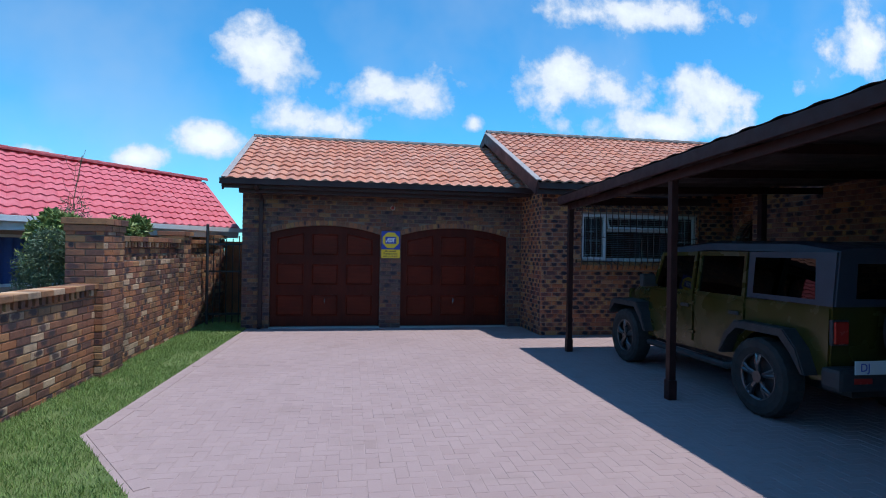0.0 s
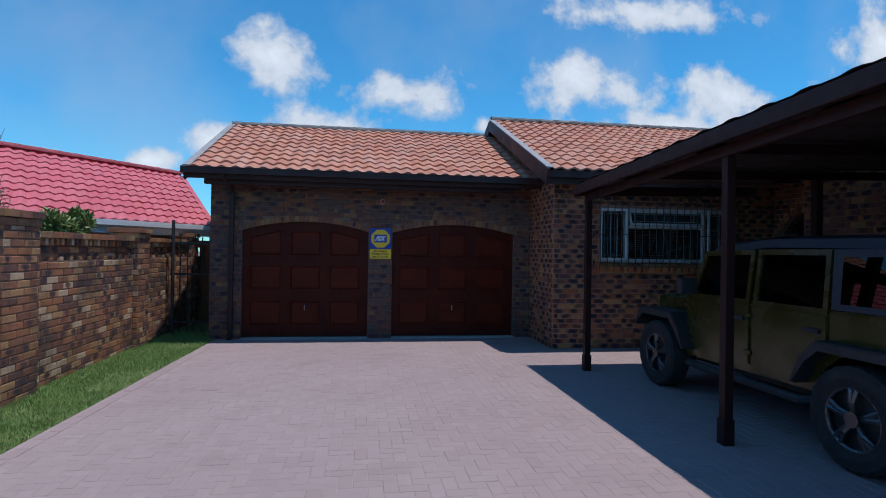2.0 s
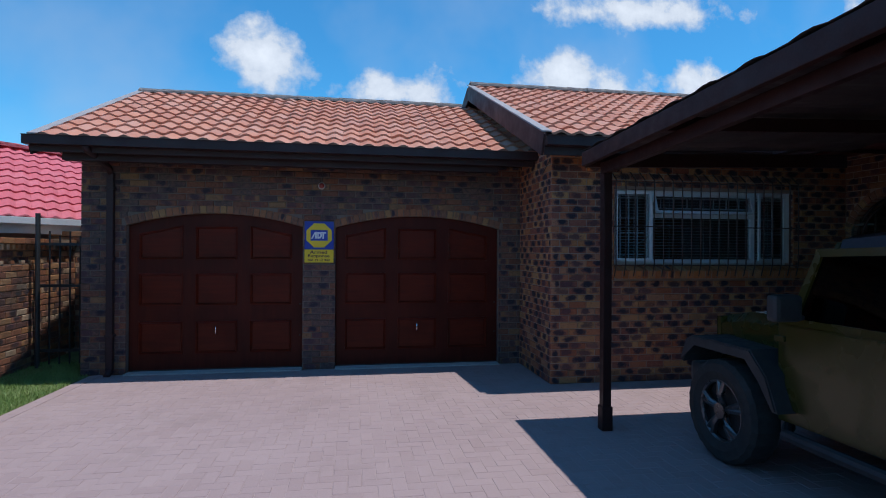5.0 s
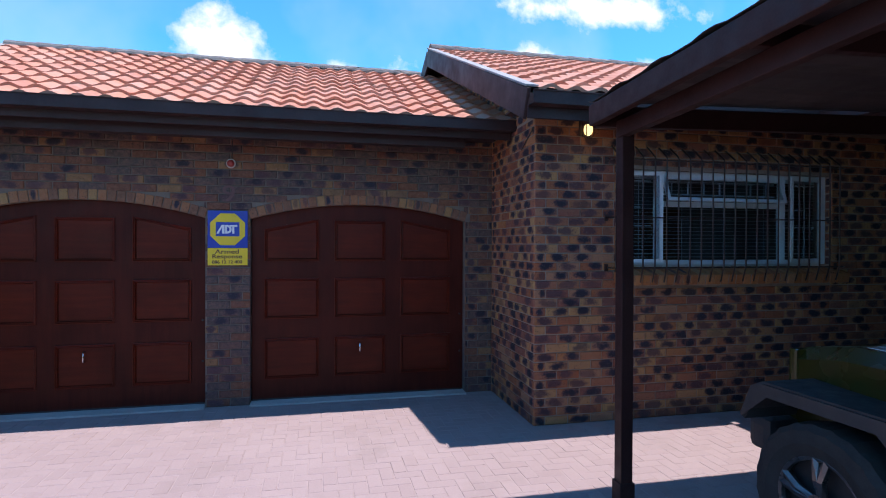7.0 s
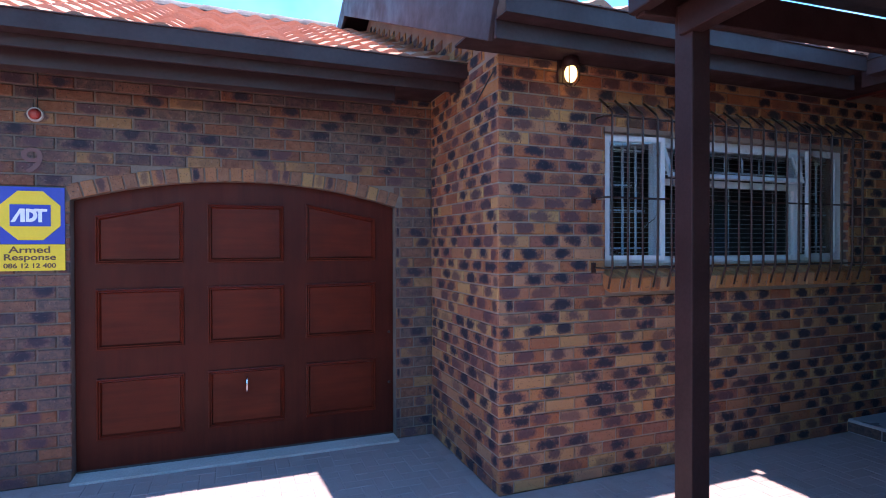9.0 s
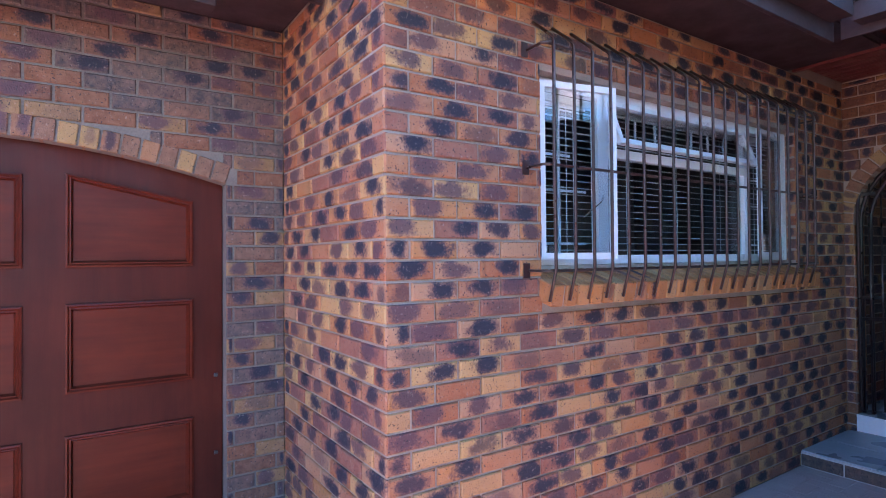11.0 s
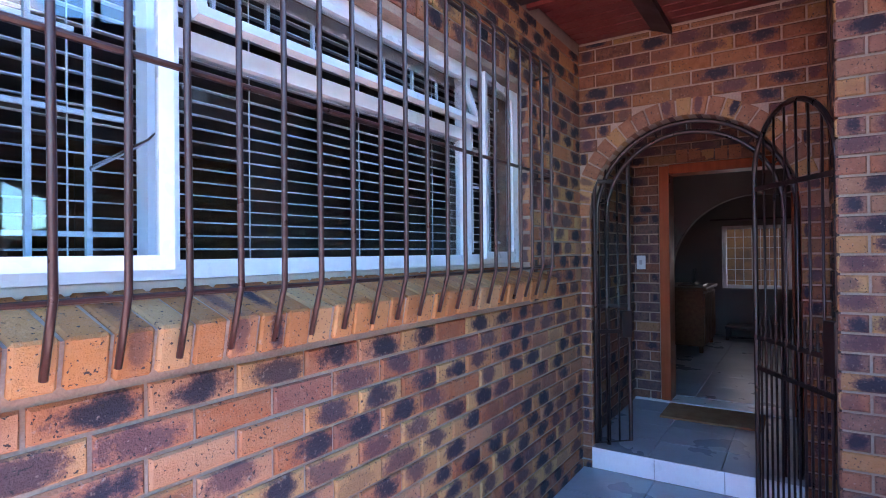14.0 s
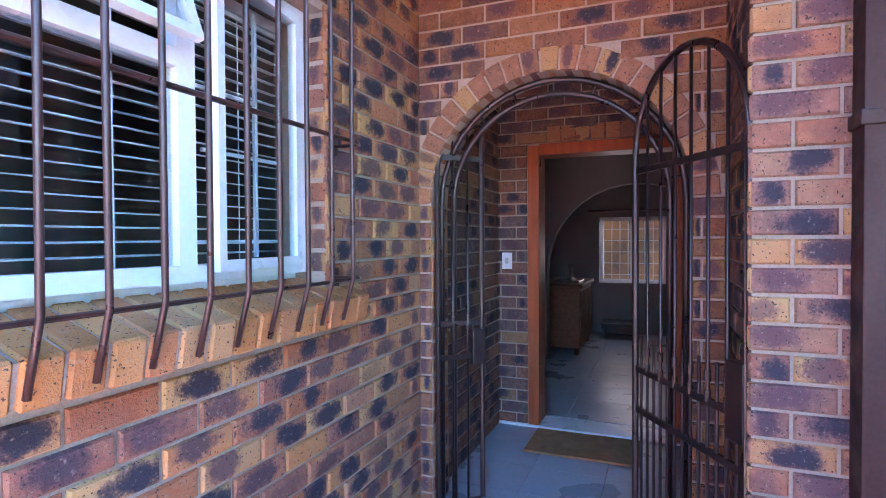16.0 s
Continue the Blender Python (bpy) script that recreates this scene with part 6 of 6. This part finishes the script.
# lawn beside the drive, and the mown blades on it
LAWN = [(-3.55, 0.5), (-3.55, 14.4), (-2.64, 14.4), (-2.64, 11.7), (-2.5, 11.7), (-2.62, 8.0), (-2.72, 5.3), (-1.85, 4.0), (-1.5, 2.6), (-1.5, 0.5)]
turf = worn("turf_soil", (0.06, 0.1, 0.022), (0.13, 0.16, 0.05), 2.2, 0.95, grain=70, relief=0.8)
setting("lawn", slab([LAWN], lambda u, v, w: (u, v, -0.028 + w), 0.03), turf, "short green lawn strip beside the drive", "lawn")
g = np.random.default_rng(11)
V, F = [], []
made = 0
while made < 85000:
    x, y = g.uniform(-3.56, -1.5), g.uniform(1.2, 12.6)
    if not inside(x, y, LAWN):
        continue
    made += 1
    if noise.noise(Vector((x * 1.6, y * 1.6, 3.0))) < -0.28 and g.random() < 0.6:
        continue
    h, w, a = g.uniform(0.02, 0.05), g.uniform(0.002, 0.0045), g.uniform(0, math.tau)
    lx, ly = g.normal(0, 0.015), g.normal(0, 0.015)
    ca, sa = math.cos(a) * w, math.sin(a) * w
    k = len(V)
    V += [(x - ca, y - sa, 0.0), (x + ca, y + sa, 0.0), (x + lx, y + ly, h)]
    F.append((k, k + 1, k + 2))
tagged(new("grass", mesh_of("grass", V, F, [grass_green])), "short mown grass blades on the lawn strip", "grass", kind="stuff")

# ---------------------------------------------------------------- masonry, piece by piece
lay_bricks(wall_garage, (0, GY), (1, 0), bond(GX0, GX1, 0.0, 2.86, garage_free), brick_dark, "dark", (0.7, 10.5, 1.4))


def wing_free(z):
    s = [(WX, WE)]
    return cut(s, WIN[0], WIN[1]) if WIN[2] - 0.19 < z < WIN[3] else s


lay_bricks(wall_wing, (0, WY), (1, 0), bond(WX, WE, 0.0, 2.86, wing_free, 0.12), brick_face, "face", (4.3, 9.3, 1.5), 520)
lay_bricks(wall_return, (WX, 0), (0, -1), bond(-11.72, -WY, 0.0, 2.86), brick_face, "face", (3.2, 10.9, 1.5))


def gable_free(z):
    lo, hi = (z - 2.86) / 0.42 + 10.5, 13.97
    return [(-hi, -lo)] if hi > lo else []


lay_bricks(wall_return, (WX, 0), (0, -1), bond(-13.97, -10.45, 2.89, 4.45, gable_free), brick_face, "face")


def arch_free(z):
    s = [(-WY, -8.6)]
    q = (AR + 0.118) ** 2 - (z - AZ) ** 2
    if z < AZ:
        s = cut(s, -(AY + AR), -(AY - AR))
    elif q > 0:
        s = cut(s, -AY - math.sqrt(q), -AY + math.sqrt(q))
    return s


lay_bricks(wall_arch, (AX, 0), (0, -1), bond(-WY, -PY, 0.0, 2.92, arch_free), brick_entry_shaded, "entry", (7.4, 9.8, 1.6))
lay_bricks(wall_pier, (6.8, 0), (0, -1), bond(-PY, 6.4, 0.0, 2.92, None, -0.116), brick_pier, "pier", (6.8, 9.0, 1.6), 200)
lay_bricks(wall_pier, (0, PY), (-1, 0), bond(-7.44, -6.8, 0.0, 2.92), brick_pier, "pier", (6.8, 9.0, 1.6))

# roof tiles
slope1, slope2 = (RIDGE1 - EAVE1), (RIDGE2 - EAVE2)
tile_rows(roof_garage, EAVE1 + Vector((0.05, -0.03, 0)), (1, 0, 0), slope1, 28, 11, roof_tile, 300)
tile_rows(roof_wing, EAVE2 + Vector((0.07, -0.03, 0)), (1, 0, 0), slope2, 46, 14, roof_tile, 300)

# pavers
PW = 0.102
V, F, lone = [], [], 0


def paver_shape(lx, ly):
    c = 0.0035
    v = [(0, 0, -0.02), (lx, 0, -0.02), (lx, ly, -0.02), (0, ly, -0.02), (0, 0, -c), (lx, 0, -c), (lx, ly, -c), (0, ly, -c), (c, c, 0), (lx - c, c, 0), (lx - c, ly - c, 0), (c, ly - c, 0)]
    f = [(8, 9, 10, 11)]
    for a in range(4):
        b = (a + 1) % 4
        f += [(4 + a, 4 + b, 8 + b, 8 + a), (a, b, 4 + b, 4 + a)]
    return v, f


flat_mesh = [mesh_of("paver", *paver_shape(*s), [paver[0]]) for s in ((2 * PW - 0.005, PW - 0.005), (PW - 0.005, 2 * PW - 0.005))]
for b in range(-10, 116):
    for a in range(-27, 72):
        k = (a - b) % 4
        if k not in (0, 3):
            continue
        x, y = a * PW, b * PW
        lx, ly = (2 * PW - 0.005, PW - 0.005) if k == 0 else (PW - 0.005, 2 * PW - 0.005)
        cx, cy = x + lx / 2, y + ly / 2
        if not inside(cx, cy, DRIVE) or edge_gap(cx, cy) < 0.2 or cy > 11.6 or (cx > 3.2 and cy > 10.38):
            continue
        z = rng.uniform(-0.0015, 0.0015)
        if 0.2 < cx < 2.6 and 5.4 < cy < 8.4 and lone < 300:
            ob = new("paver", flat_mesh[0 if k == 0 else 1])
            ob.matrix_basis = pose(x, y, z, rng.uniform(-0.3, 0.3), rng.uniform(-0.3, 0.3), rng.uniform(-0.4, 0.4))
            as_child(ob, drive)
            lone += 1
        else:
            v, f = paver_shape(lx, ly)
            i0 = len(V)
            t1, t2 = rng.uniform(-0.006, 0.006), rng.uniform(-0.006, 0.006)
            V += [(x + p[0], y + p[1], p[2] + z + p[0] * t1 + p[1] * t2) for p in v]
            F += [tuple(i + i0 for i in q) for q in f]
# border course along the lawn
for (x0, y0), (x1, y1) in zip(DRIVE[:5], DRIVE[1:6]):
    d = Vector((x1 - x0, y1 - y0, 0))
    n = int(d.length / 0.213)
    d.normalize()
    s = Vector((-d.y, d.x, 0))
    for i in range(n):
        v, f = paver_shape(0.205, 0.1)
        i0 = len(V)
        o = Vector((x0, y0, 0.004)) + d * (i * 0.213) + s * 0.05
        V += [tuple(o + d * p[0] + s * p[1] + Vector((0, 0, p[2]))) for p in v]
        F += [tuple(q + i0 for q in ff) for ff in f]
tagged(as_child(new("paving", mesh_of("paving", V, F, [paver[1]])), drive), kind="stuff")
